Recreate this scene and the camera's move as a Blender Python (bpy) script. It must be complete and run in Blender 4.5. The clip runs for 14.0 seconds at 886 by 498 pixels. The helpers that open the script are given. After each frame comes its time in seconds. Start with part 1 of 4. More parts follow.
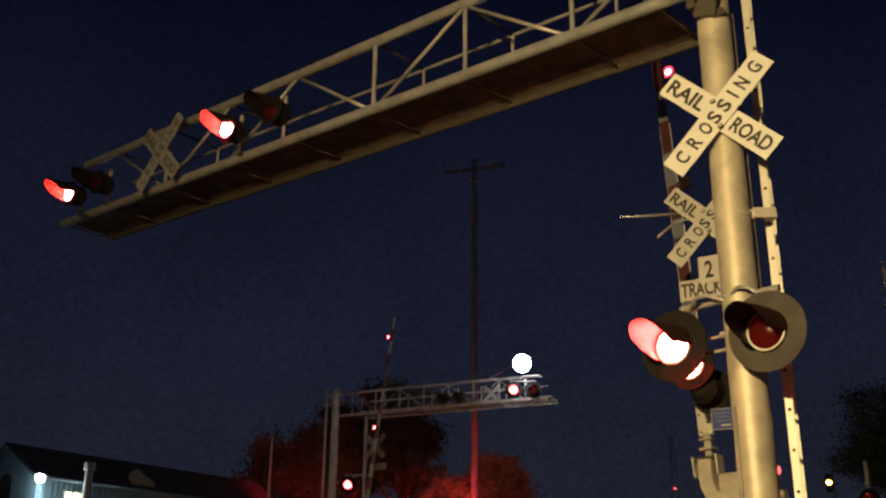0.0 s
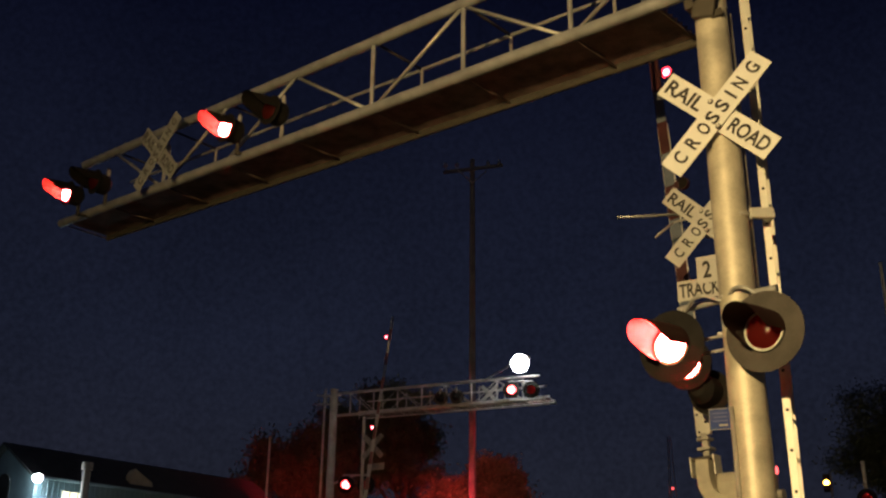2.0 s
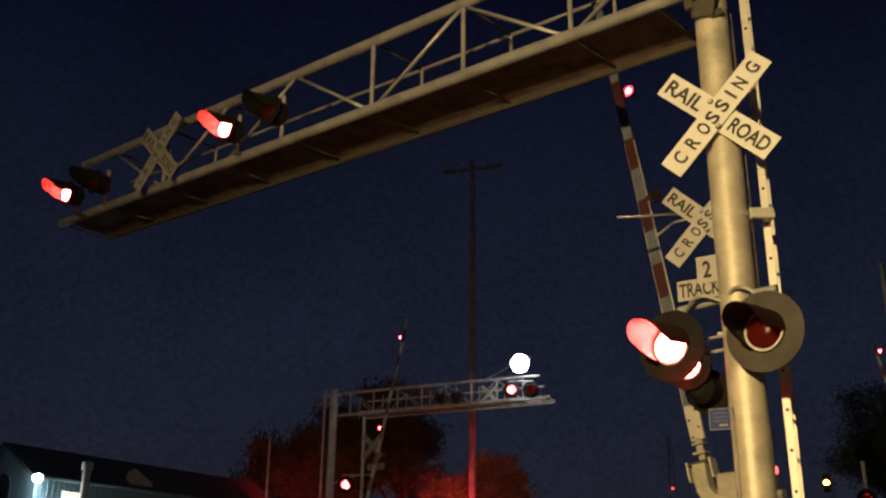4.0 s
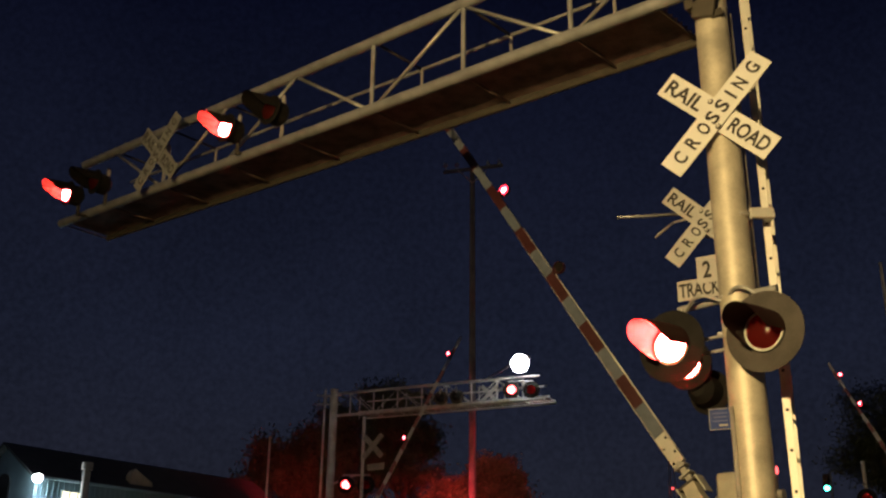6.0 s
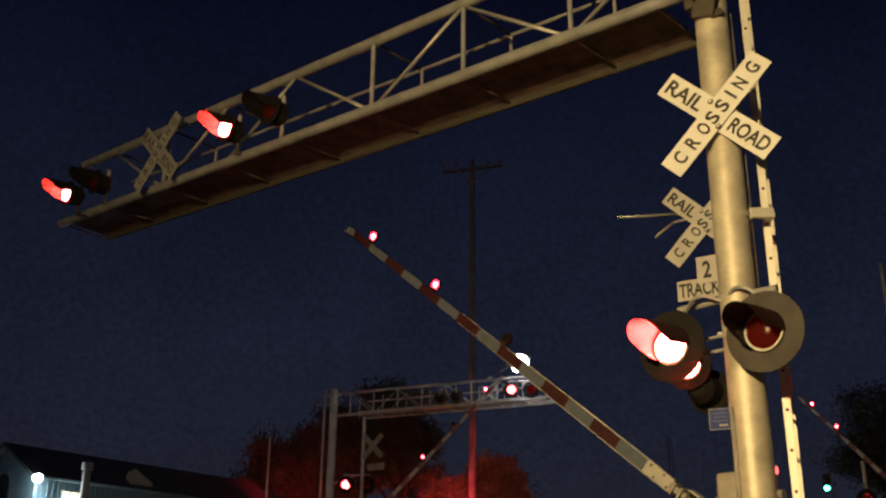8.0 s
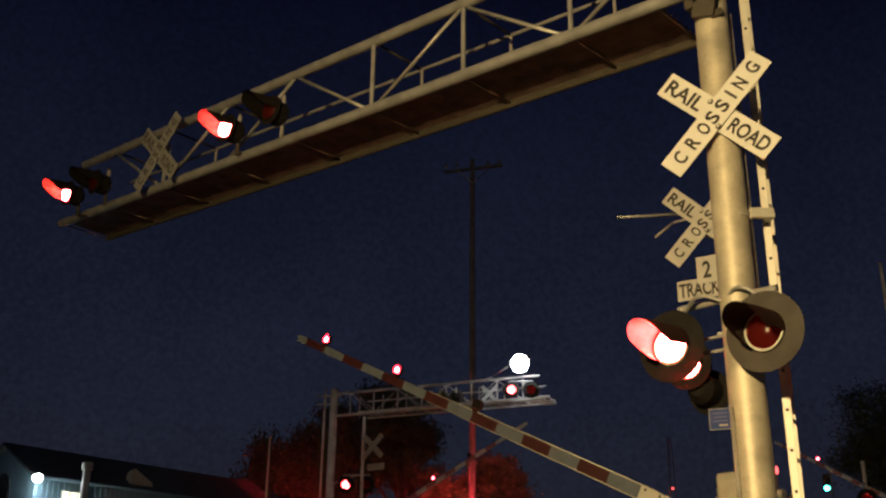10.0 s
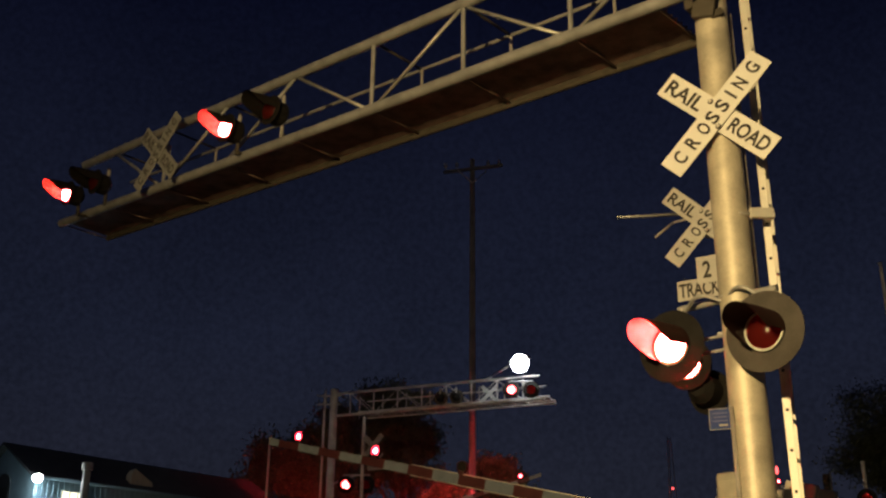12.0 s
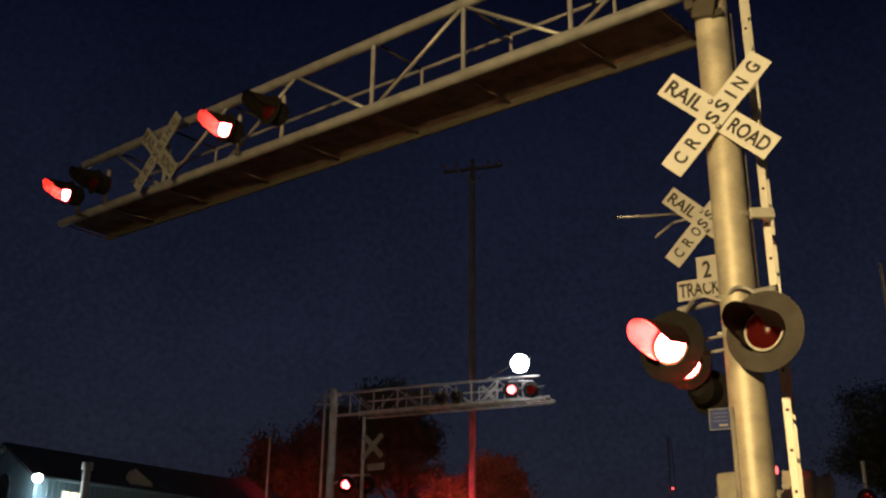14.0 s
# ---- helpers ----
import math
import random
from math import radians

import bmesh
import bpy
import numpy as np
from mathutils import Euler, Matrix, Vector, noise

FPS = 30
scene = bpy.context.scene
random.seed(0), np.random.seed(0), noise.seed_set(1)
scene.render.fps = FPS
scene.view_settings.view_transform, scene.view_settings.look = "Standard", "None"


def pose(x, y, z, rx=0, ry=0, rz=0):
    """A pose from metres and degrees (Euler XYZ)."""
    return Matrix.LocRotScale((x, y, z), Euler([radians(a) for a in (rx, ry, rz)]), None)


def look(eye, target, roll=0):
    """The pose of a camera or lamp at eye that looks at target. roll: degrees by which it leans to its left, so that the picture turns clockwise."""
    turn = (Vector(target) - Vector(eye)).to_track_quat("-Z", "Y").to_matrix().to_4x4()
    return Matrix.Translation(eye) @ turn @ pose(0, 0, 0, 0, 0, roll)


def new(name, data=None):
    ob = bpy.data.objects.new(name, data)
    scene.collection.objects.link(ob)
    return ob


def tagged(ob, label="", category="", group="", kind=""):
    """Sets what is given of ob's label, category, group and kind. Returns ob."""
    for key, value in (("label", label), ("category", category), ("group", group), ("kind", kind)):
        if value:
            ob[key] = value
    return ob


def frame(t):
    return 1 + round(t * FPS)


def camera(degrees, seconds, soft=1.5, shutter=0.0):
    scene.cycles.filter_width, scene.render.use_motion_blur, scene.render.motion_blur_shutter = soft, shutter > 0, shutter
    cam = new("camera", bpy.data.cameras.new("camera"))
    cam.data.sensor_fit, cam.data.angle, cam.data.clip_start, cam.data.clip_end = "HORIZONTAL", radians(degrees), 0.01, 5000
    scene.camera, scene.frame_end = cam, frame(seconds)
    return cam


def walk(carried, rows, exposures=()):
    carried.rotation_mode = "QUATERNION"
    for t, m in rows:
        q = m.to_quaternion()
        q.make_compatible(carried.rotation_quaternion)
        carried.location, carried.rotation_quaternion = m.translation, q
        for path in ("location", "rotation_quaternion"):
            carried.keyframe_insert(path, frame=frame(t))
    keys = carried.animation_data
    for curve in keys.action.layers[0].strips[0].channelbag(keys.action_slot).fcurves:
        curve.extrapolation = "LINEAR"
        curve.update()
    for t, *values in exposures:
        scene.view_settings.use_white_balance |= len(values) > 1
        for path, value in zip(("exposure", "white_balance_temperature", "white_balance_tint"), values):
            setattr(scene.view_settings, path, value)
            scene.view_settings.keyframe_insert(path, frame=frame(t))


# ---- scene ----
# camera: stands almost still, settling by a tenth of a degree in the first second
EYE = Vector((0.0, 0.0, 1.2))
cam = camera(45.07, 14.0, 2.4)


def aim(yaw):
    p, y = radians(21.378), radians(yaw)
    return look(EYE, EYE + Vector((math.sin(y) * math.cos(p), math.cos(y) * math.cos(p), math.sin(p))), 0.594)


walk(cam, [(0.0, aim(-0.115)), (0.5, aim(-0.045)), (1.0, aim(0.0)), (14.0, aim(0.0))])

# ---- night sky ----
world = bpy.data.worlds.new("night_sky")
scene.world = world
world.use_nodes = True
wn, wl = world.node_tree.nodes, world.node_tree.links
bg = wn["Background"]
coord, sep, ramp = wn.new("ShaderNodeTexCoord"), wn.new("ShaderNodeSeparateXYZ"), wn.new("ShaderNodeValToRGB")
wl.new(coord.outputs["Generated"], sep.inputs[0])
wl.new(sep.outputs["Z"], ramp.inputs[0])
# uneven sky: broad mottling, and fine noise standing for camera grain
sky_mottle, sky_grain, mottle_range, uneven = wn.new("ShaderNodeTexNoise"), wn.new("ShaderNodeTexNoise"), wn.new("ShaderNodeMapRange"), wn.new("ShaderNodeMix")
sky_mottle.inputs["Scale"].default_value, sky_mottle.inputs["Detail"].default_value = 5.0, 4
sky_grain.inputs["Scale"].default_value, sky_grain.inputs["Detail"].default_value = 210.0, 6
for h in (sky_mottle, sky_grain):
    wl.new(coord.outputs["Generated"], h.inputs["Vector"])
mottle_sum = wn.new("ShaderNodeMath")
mottle_sum.operation = "MULTIPLY_ADD"
mottle_sum.inputs[1].default_value = 1.3
wl.new(sky_grain.outputs[0], mottle_sum.inputs[0])
wl.new(sky_mottle.outputs[0], mottle_sum.inputs[2])
mottle_range.inputs["From Min"].default_value, mottle_range.inputs["From Max"].default_value = 0.75, 1.55
mottle_range.inputs["To Min"].default_value, mottle_range.inputs["To Max"].default_value = 0.72, 1.28
wl.new(mottle_sum.outputs[0], mottle_range.inputs["Value"])
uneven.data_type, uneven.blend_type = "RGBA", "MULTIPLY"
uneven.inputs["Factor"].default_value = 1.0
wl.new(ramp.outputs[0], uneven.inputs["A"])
wl.new(mottle_range.outputs[0], uneven.inputs["B"])
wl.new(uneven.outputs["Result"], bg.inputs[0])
ramp.color_ramp.elements[0].position, ramp.color_ramp.elements[0].color = 0.0, (0.0150, 0.0160, 0.0235, 1)
ramp.color_ramp.elements[1].position, ramp.color_ramp.elements[1].color = 0.57, (0.0021, 0.0028, 0.0100, 1)
mid = ramp.color_ramp.elements.new(0.28)
mid.color = (0.0094, 0.0117, 0.0243, 1)
bg.inputs[1].default_value = 1.0

GROUND = ((-2000, 0), (0, 0), (2, 0.12), (11, 1.35), (40, 4.1), (75, 7.6), (100, 9.3), (200, 11.0), (4500, 11.0))


def ground_z(y):
    return float(np.interp(y, [g[0] for g in GROUND], [g[1] for g in GROUND]))


# ---- materials ----
def material(name, color, rough=0.6, metal=0.0, vary=0.25, scale=6.0, fine=60.0, bump=0.15, tint=None, emit=None, power=0.0):
    m = bpy.data.materials.new(name)
    m.use_nodes = True
    n, l = m.node_tree.nodes, m.node_tree.links
    b = n["Principled BSDF"]
    b.inputs["Metallic"].default_value = metal
    tex = n.new("ShaderNodeTexCoord")
    big, small = n.new("ShaderNodeTexNoise"), n.new("ShaderNodeTexNoise")
    big.inputs["Scale"].default_value, big.inputs["Detail"].default_value = scale, 5
    small.inputs["Scale"].default_value, small.inputs["Detail"].default_value = fine, 4
    for t in (big, small):
        l.new(tex.outputs["Object"], t.inputs["Vector"])
    rampc = n.new("ShaderNodeValToRGB")
    dark = tint if tint else tuple(c * (1 - vary) for c in color)
    rampc.color_ramp.elements[0].position, rampc.color_ramp.elements[0].color = 0.34, (*dark, 1)
    rampc.color_ramp.elements[1].position, rampc.color_ramp.elements[1].color = 0.62, (*color, 1)
    mix = n.new("ShaderNodeMath")
    mix.operation = "MULTIPLY_ADD"
    mix.inputs[1].default_value = 0.25
    l.new(small.outputs[0], mix.inputs[0])
    sub = n.new("ShaderNodeMath")
    sub.operation = "MULTIPLY"
    sub.inputs[1].default_value = 0.75
    l.new(big.outputs[0], sub.inputs[0])
    l.new(sub.outputs[0], mix.inputs[2])
    l.new(mix.outputs[0], rampc.inputs[0])
    l.new(rampc.outputs[0], b.inputs["Base Color"])
    rr = n.new("ShaderNodeMapRange")
    rr.inputs["To Min"].default_value, rr.inputs["To Max"].default_value = max(0.03, rough - 0.12), min(1, rough + 0.12)
    l.new(big.outputs[0], rr.inputs["Value"])
    l.new(rr.outputs[0], b.inputs["Roughness"])
    if bump:
        bp = n.new("ShaderNodeBump")
        bp.inputs["Strength"].default_value, bp.inputs["Distance"].default_value = bump, 0.01
        l.new(small.outputs[0], bp.inputs["Height"])
        l.new(bp.outputs[0], b.inputs["Normal"])
    if emit:
        b.inputs["Emission Color"].default_value = (*emit, 1)
        b.inputs["Emission Strength"].default_value = power
    return m


def glow(name, color, power):
    m = bpy.data.materials.new(name)
    m.use_nodes = True
    n, l = m.node_tree.nodes, m.node_tree.links
    n.remove(n["Principled BSDF"])
    e = n.new("ShaderNodeEmission")
    e.inputs[0].default_value, e.inputs[1].default_value = (*color, 1), power
    l.new(e.outputs[0], n["Material Output"].inputs[0])
    return m


def red_glass(name, milky):
    m = bpy.data.materials.new(name)
    m.use_nodes = True
    n, l = m.node_tree.nodes, m.node_tree.links
    b = n["Principled BSDF"]
    b.inputs["Base Color"].default_value = (0.10, 0.018, 0.016, 1)
    b.inputs["Roughness"].default_value = 0.18
    clear = n.new("ShaderNodeBsdfTransparent")
    clear.inputs[0].default_value = (1.0, 0.32, 0.25, 1)
    mix = n.new("ShaderNodeMixShader")
    mix.inputs[0].default_value = 0.55
    l.new(clear.outputs[0], mix.inputs[1])
    l.new(b.outputs[0], mix.inputs[2])
    wave = n.new("ShaderNodeTexVoronoi")
    wave.inputs["Scale"].default_value = 45
    tex = n.new("ShaderNodeTexCoord")
    l.new(tex.outputs["Object"], wave.inputs["Vector"])
    bp = n.new("ShaderNodeBump")
    bp.inputs["Strength"].default_value = 0.3
    l.new(wave.outputs[0], bp.inputs["Height"])
    l.new(bp.outputs[0], b.inputs["Normal"])
    milk = n.new("ShaderNodeBsdfTranslucent")
    milk.inputs[0].default_value = (1.0, 0.07, 0.09, 1)
    both = n.new("ShaderNodeMixShader")
    both.inputs[0].default_value = milky
    l.new(mix.outputs[0], both.inputs[1])
    l.new(milk.outputs[0], both.inputs[2])
    l.new(both.outputs[0], n["Material Output"].inputs[0])
    return m


MAST = material("bright_galvanized_mast", (0.72, 0.66, 0.52), 0.53, 0.35, 0.36, 5, 70, 0.10)
STEEL = material("galvanized_steel", (0.47, 0.475, 0.465), 0.42, 0.40, 0.35, 5, 70, 0.1)
STEEL_OLD = material("weathered_steel", (0.50, 0.475, 0.43), 0.55, 0.3, 0.45, 3, 40, 0.2)
# paler steel: white lamp light on the distant truss is put into the colour
STEEL_FAR = material("pale_dull_galvanized_steel", (0.62, 0.60, 0.59), 0.6, 0.2, 0.35, 3, 40, 0.15)
# brown of stains, with the red lamps' light mixed into the colour
GRATING = material("red_lit_stained_walkway_steel", (0.34, 0.235, 0.20), 0.75, 0.1, 0.6, 5, 50, 0.3)
SIGN_WHITE = material("retroreflective_white_sheeting", (0.80, 0.79, 0.74), 0.5, 0, 0.10, 4, 90, 0.05)
# white sheeting darkened in two steps for signs that get less lamp light
SIGN_DIM = material("dimmed_grey_sheeting", (0.36, 0.36, 0.34), 0.6, 0, 0.3, 5, 60, 0.05)
SIGN_GREY = material("dimmed_white_sheeting", (0.58, 0.57, 0.53), 0.55, 0, 0.15, 4, 80, 0.05)
INK_GREY = material("dark_grey_lettering", (0.11, 0.105, 0.10), 0.7, 0, 0.4, 25, 90, 0)
SIGN_BLACK = material("black_sign_lettering", (0.03, 0.026, 0.02), 0.6, 0, 0.3, 20, 90, 0)
SIGN_BLUE = material("blue_sign_face", (0.018, 0.045, 0.21), 0.7, 0, 0.2, 10, 60, 0)
PALE_LINES = material("pale_blue_lines", (0.09, 0.12, 0.30))
DARK_STEEL = material("dark_steel", (0.085, 0.072, 0.055), 0.7, 0.1, 0.4, 8, 60, 0.2)
BLACK_PAINT = material("matt_black_paint", (0.019, 0.017, 0.016), 0.7, 0, 0.4, 8, 70, 0.15)
DISC_PAINT = material("dark_grey_disc_paint", (0.100, 0.090, 0.080), 0.75, 0, 0.35, 6, 80, 0.15)
HOOD_IN = material("reddish_black_hood_paint", (0.040, 0.018, 0.015), 0.6, 0, 0.3, 8, 70, 0.1)
ALU = material("aluminium_plate", (0.72, 0.70, 0.62), 0.45, 0.2, 0.15, 6, 80, 0.08)
# near arm's tape: the weak light on it is put into darker, cooler colours
ARM_WHITE = material("dimmed_white_reflective_tape", (0.15, 0.175, 0.215), 0.5, 0, 0.3, 7, 80, 0.08)
# far arms' tape: lighter copies that carry the floodlight's brightness
TAPE_BRIGHT = material("brightened_white_reflective_tape", (0.62, 0.62, 0.62), 0.5, 0, 0.2, 9, 80, 0.08)
TAPE_RED = material("pale_red_reflective_tape", (0.34, 0.13, 0.12), 0.5, 0, 0.25, 9, 80, 0.08)
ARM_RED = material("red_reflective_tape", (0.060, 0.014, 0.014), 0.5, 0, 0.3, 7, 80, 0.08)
CAST = material("grey_cast_housing", (0.60, 0.56, 0.45), 0.55, 0.1, 0.25, 7, 60, 0.15)
WOOD = material("weathered_pole_wood", (0.20, 0.195, 0.21), 0.9, 0, 0.4, 2, 30, 0.4)
PORCELAIN = material("glazed_grey_porcelain", (0.62, 0.63, 0.60), 0.25, 0, 0.15, 9, 60, 0)
BARK = material("bark", (0.09, 0.07, 0.05), 0.95, 0, 0.5, 4, 30, 0.5)
LEAF = material("night_foliage", (0.12, 0.135, 0.065), 0.8, 0, 0.5, 1.2, 20, 0.0, (0.055, 0.065, 0.035))
SIDING = material("pale_blue_metal_siding", (0.30, 0.44, 0.50), 0.5, 0.1, 0.2, 2, 40, 0.1)
ROOFING = material("dark_roof_shingle", (0.075, 0.077, 0.082), 0.9, 0, 0.4, 3, 40, 0.3)
TAN = material("tan_board", (0.55, 0.46, 0.34), 0.8, 0, 0.25, 3, 40, 0.1)
ASPHALT = material("asphalt", (0.055, 0.053, 0.05), 0.9, 0, 0.4, 0.7, 120, 0.4)
DIRT = material("gravel_and_dry_grass", (0.12, 0.105, 0.07), 0.95, 0, 0.5, 0.4, 60, 0.5, (0.06, 0.07, 0.035))
CONCRETE = material("concrete_footing", (0.35, 0.34, 0.31), 0.9, 0, 0.3, 4, 60, 0.3)
REFLECTOR = material("unlit_reflector", (0.10, 0.05, 0.045), 0.35, 0.3, 0.2, 10, 50, 0)
DEEP_BLACK = material("deep_black_visor_paint", (0.016, 0.013, 0.012), 0.9, 0, 0.3, 8, 70, 0.1)
for dull in (DEEP_BLACK, BLACK_PAINT, HOOD_IN, DISC_PAINT):
    dull.node_tree.nodes["Principled BSDF"].inputs["Specular IOR Level"].default_value = 0.15
GLASS_RED = red_glass("red_lens_glass", 0.35)
GLASS_RED_FAR = red_glass("clear_red_lens_glass", 0.40)
LIT_RED = glow("lit_red_bulb", (1.0, 0.085, 0.095), 4600)
LIT_RED_NEAR = glow("lit_red_bulb_near", (1.0, 0.11, 0.13), 11000)
LIT_RED_ARM = glow("lit_red_bulb_overhead", (1.0, 0.12, 0.12), 5500)
LIT_RED_FAR = glow("lit_red_bulb_far", (1.0, 0.15, 0.16), 150)
LIT_RED_BEAM = glow("lit_red_beam", (1.0, 0.24, 0.32), 10500)
LIT_RED_BEAM_STRONG = glow("lit_red_beam_strong", (1.0, 0.14, 0.22), 150000)
LIT_ARM = glow("lit_arm_bulb", (1.0, 0.14, 0.16), 30)
LIT_LENS_HALO = glow("lit_arm_lens_halo", (1.0, 0.025, 0.05), 8)
LIT_WHITE = glow("lit_white_bulb", (0.92, 0.96, 1.0), 34)
LIT_FLOOD = glow("lit_floodlight", (0.9, 0.97, 1.0), 120)
LIT_WINDOW = glow("lit_window", (1.0, 0.90, 0.66), 2.2)
LIT_GREEN = glow("lit_green_signal", (0.04, 1.0, 0.62), 40)
LIT_YELLOW = glow("lit_yellow_signal", (1.0, 0.42, 0.04), 40)
LIT_SIGNAL_RED = glow("lit_red_signal", (1.0, 0.10, 0.10), 3.5)


# ---- mesh helpers ----
def along(p0, p1):
    d = Vector(p1) - Vector(p0)
    return Matrix.Translation((Vector(p0) + Vector(p1)) / 2) @ d.to_track_quat("Z", "Y").to_matrix().to_4x4(), d.length


def rod(bm, p0, p1, r0, r1=None, seg=12):
    m, length = along(p0, p1)
    bmesh.ops.create_cone(bm, cap_ends=True, segments=seg, radius1=r0, radius2=r0 if r1 is None else r1, depth=length, matrix=m)


def box(bm, size, m=None, bevel=0.0):
    v = bmesh.ops.create_cube(bm, size=1.0, matrix=(m or Matrix()) @ Matrix.Diagonal((*size, 1)))["verts"]
    if bevel:
        edges = list({e for w in v for e in w.link_edges})
        bmesh.ops.bevel(bm, geom=edges, offset=bevel, segments=2, affect="EDGES", profile=0.5)


def part(name, bm, mat, parent=None, label="", m=None, smooth=False):
    me = bpy.data.meshes.new(name)
    bmesh.ops.recalc_face_normals(bm, faces=bm.faces)
    if smooth:
        for e in bm.edges:
            e.smooth = e.calc_face_angle(0.0) < radians(42)
    bm.to_mesh(me)
    bm.free()
    for mm in (mat if isinstance(mat, (list, tuple)) else [mat]):
        me.materials.append(mm)
    if smooth:
        me.polygons.foreach_set("use_smooth", [True] * len(me.polygons))
    ob = new(name, me)
    if parent:
        ob.parent = parent
    if m:
        ob.matrix_basis = m
    if label:
        tagged(ob, label)
    return ob


def thing(name, m, label, category, group="", kind=""):
    ob = new(name)
    ob.empty_display_size = 0.1
    ob.matrix_basis = m
    return tagged(ob, label, category, group, kind)


def rod_part(name, p0, p1, r, mat, parent, seg=12, r1=None):
    bm = bmesh.new()
    rod(bm, p0, p1, r, r1, seg)
    return part(name, bm, mat, parent, smooth=True)


def box_part(name, size, mat, parent, m=None, bevel=0.004, label=""):
    bm = bmesh.new()
    box(bm, size, m, bevel)
    return part(name, bm, mat, parent, label)


def lettering(text, width, height, parent, m, name="lettering", mat=None):
    """Flat raised letters, centred, reading along local x, facing local -y."""
    cu = bpy.data.curves.new("letters", "FONT")
    cu.body, cu.align_x, cu.align_y, cu.extrude, cu.resolution_u = text, "CENTER", "CENTER", 0.001, 4
    cu.offset = 0.024
    tmp = new("letters", cu)
    bpy.context.view_layer.update()
    me = bpy.data.meshes.new_from_object(tmp.evaluated_get(bpy.context.evaluated_depsgraph_get()))
    bpy.data.objects.remove(tmp)
    co = np.empty(len(me.vertices) * 3)
    me.vertices.foreach_get("co", co)
    co = co.reshape(-1, 3)
    lo, hi = co.min(0), co.max(0)
    c = (lo + hi) / 2
    flat = np.zeros_like(co)
    flat[:, 0] = (co[:, 0] - c[0]) / (hi[0] - lo[0]) * width
    flat[:, 2] = (co[:, 1] - c[1]) / (hi[1] - lo[1]) * height
    flat[:, 1] = -np.sign(co[:, 2]) * 0.0012
    me.vertices.foreach_set("co", flat.reshape(-1))
    me.materials.clear()
    me.materials.append(mat or SIGN_BLACK)
    ob = new(name, me)
    ob.parent, ob.matrix_basis = parent, m
    return ob


# ---- kinds of things ----
def crossbuck(m, label, group="crossing signs", texts=True, size=1.0, face=None, ink=None):
    sign = thing("railroad_crossing_sign", m @ Matrix.Scale(size, 4), label, "sign", group)
    for name, tilt, y in (("rear_blade", 45, 0.012), ("front_blade", -45, -0.012)):
        bm = bmesh.new()
        box(bm, (1.22, 0.012, 0.229), pose(0, y, 0, 0, tilt, 0), 0.003)
        part(name, bm, face or SIGN_WHITE, sign)
    if texts:
        r = pose(0, 0, 0, 0, 45, 0)
        lettering("RAIL", 0.40, 0.135, sign, r @ pose(-0.365, 0.003, 0), "rail_lettering", ink)
        lettering("ROAD", 0.41, 0.135, sign, r @ pose(0.365, 0.003, 0), "road_lettering", ink)
        r = pose(0, 0, 0, 0, -45, 0)
        for i, ch in enumerate("CROSSING"):
            w = 0.022 if ch == "I" else 0.088
            x = (-0.475, -0.312, -0.162, -0.043, 0.085, 0.202, 0.322, 0.488)[i]
            lettering(ch, w, 0.135, sign, r @ pose(x, -0.021, 0), "letter", ink)
    for x, z in ((-0.035, 0.125), (0.012, -0.125)):
        bm = bmesh.new()
        rod(bm, (x, -0.014, z), (x, -0.024, z), 0.026, 0.024, 14)
        washer = part("washer", bm, DARK_STEEL, sign, "dark steel washer")
        bm = bmesh.new()
        rod(bm, (x, -0.024, z), (x, -0.040, z), 0.014, 0.012, 6)
        part("bolt", bm, ALU, washer, "bright bolt head")
    box_part("mounting_bracket", (0.10, 0.14, 0.30), STEEL_OLD, sign, pose(0, 0.095, 0))
    return sign


ROTORS = []   # (bulb, phase)


def ring_disc(bm, r_out, r_in, thick, seg=40, y=0.0):
    outer, inner = [], []
    for yy in (y - thick / 2, y + thick / 2):
        outer.append([bm.verts.new((r_out * math.cos(a), yy, r_out * math.sin(a))) for a in np.linspace(0, 2 * math.pi, seg, endpoint=False)])
        inner.append([bm.verts.new((r_in * math.cos(a), yy, r_in * math.sin(a))) for a in np.linspace(0, 2 * math.pi, seg, endpoint=False)])
    for i in range(seg):
        j = (i + 1) % seg
        bm.faces.new((outer[0][i], outer[0][j], inner[0][j], inner[0][i]))
        bm.faces.new((outer[1][j], outer[1][i], inner[1][i], inner[1][j]))
        bm.faces.new((outer[0][j], outer[0][i], outer[1][i], outer[1][j]))
        bm.faces.new((inner[0][i], inner[0][j], inner[1][j], inner[1][i]))


def hood_mesh(bm, r, length, droop=0.05):
    """A sheet-metal visor open below, longest along its crown, curving slightly down, deeper on the side towards its twin."""
    angles = np.linspace(radians(-8), radians(226), 27)
    steps = np.linspace(0, 1, 7)
    for shell in (0.0, 0.006):
        rows = []
        for a in angles:
            side = 0.58 if math.cos(a) > 0 else 0.72
            reach = length * (side + (1 - side) * max(0.0, math.sin(a)) ** 0.6) * (1 - 0.9 * max(0.0, -math.sin(a)))
            row = []
            for s in steps:
                rad = r + shell - 0.030 * s
                row.append(bm.verts.new((rad * math.cos(a), -reach * s, rad * math.sin(a) - droop * length * s * s)))
            rows.append(row)
        for a0, a1 in zip(rows, rows[1:]):
            for i in range(len(steps) - 1):
                bm.faces.new((a0[i], a0[i + 1], a1[i + 1], a1[i]))
    bm.verts.ensure_lookup_table()


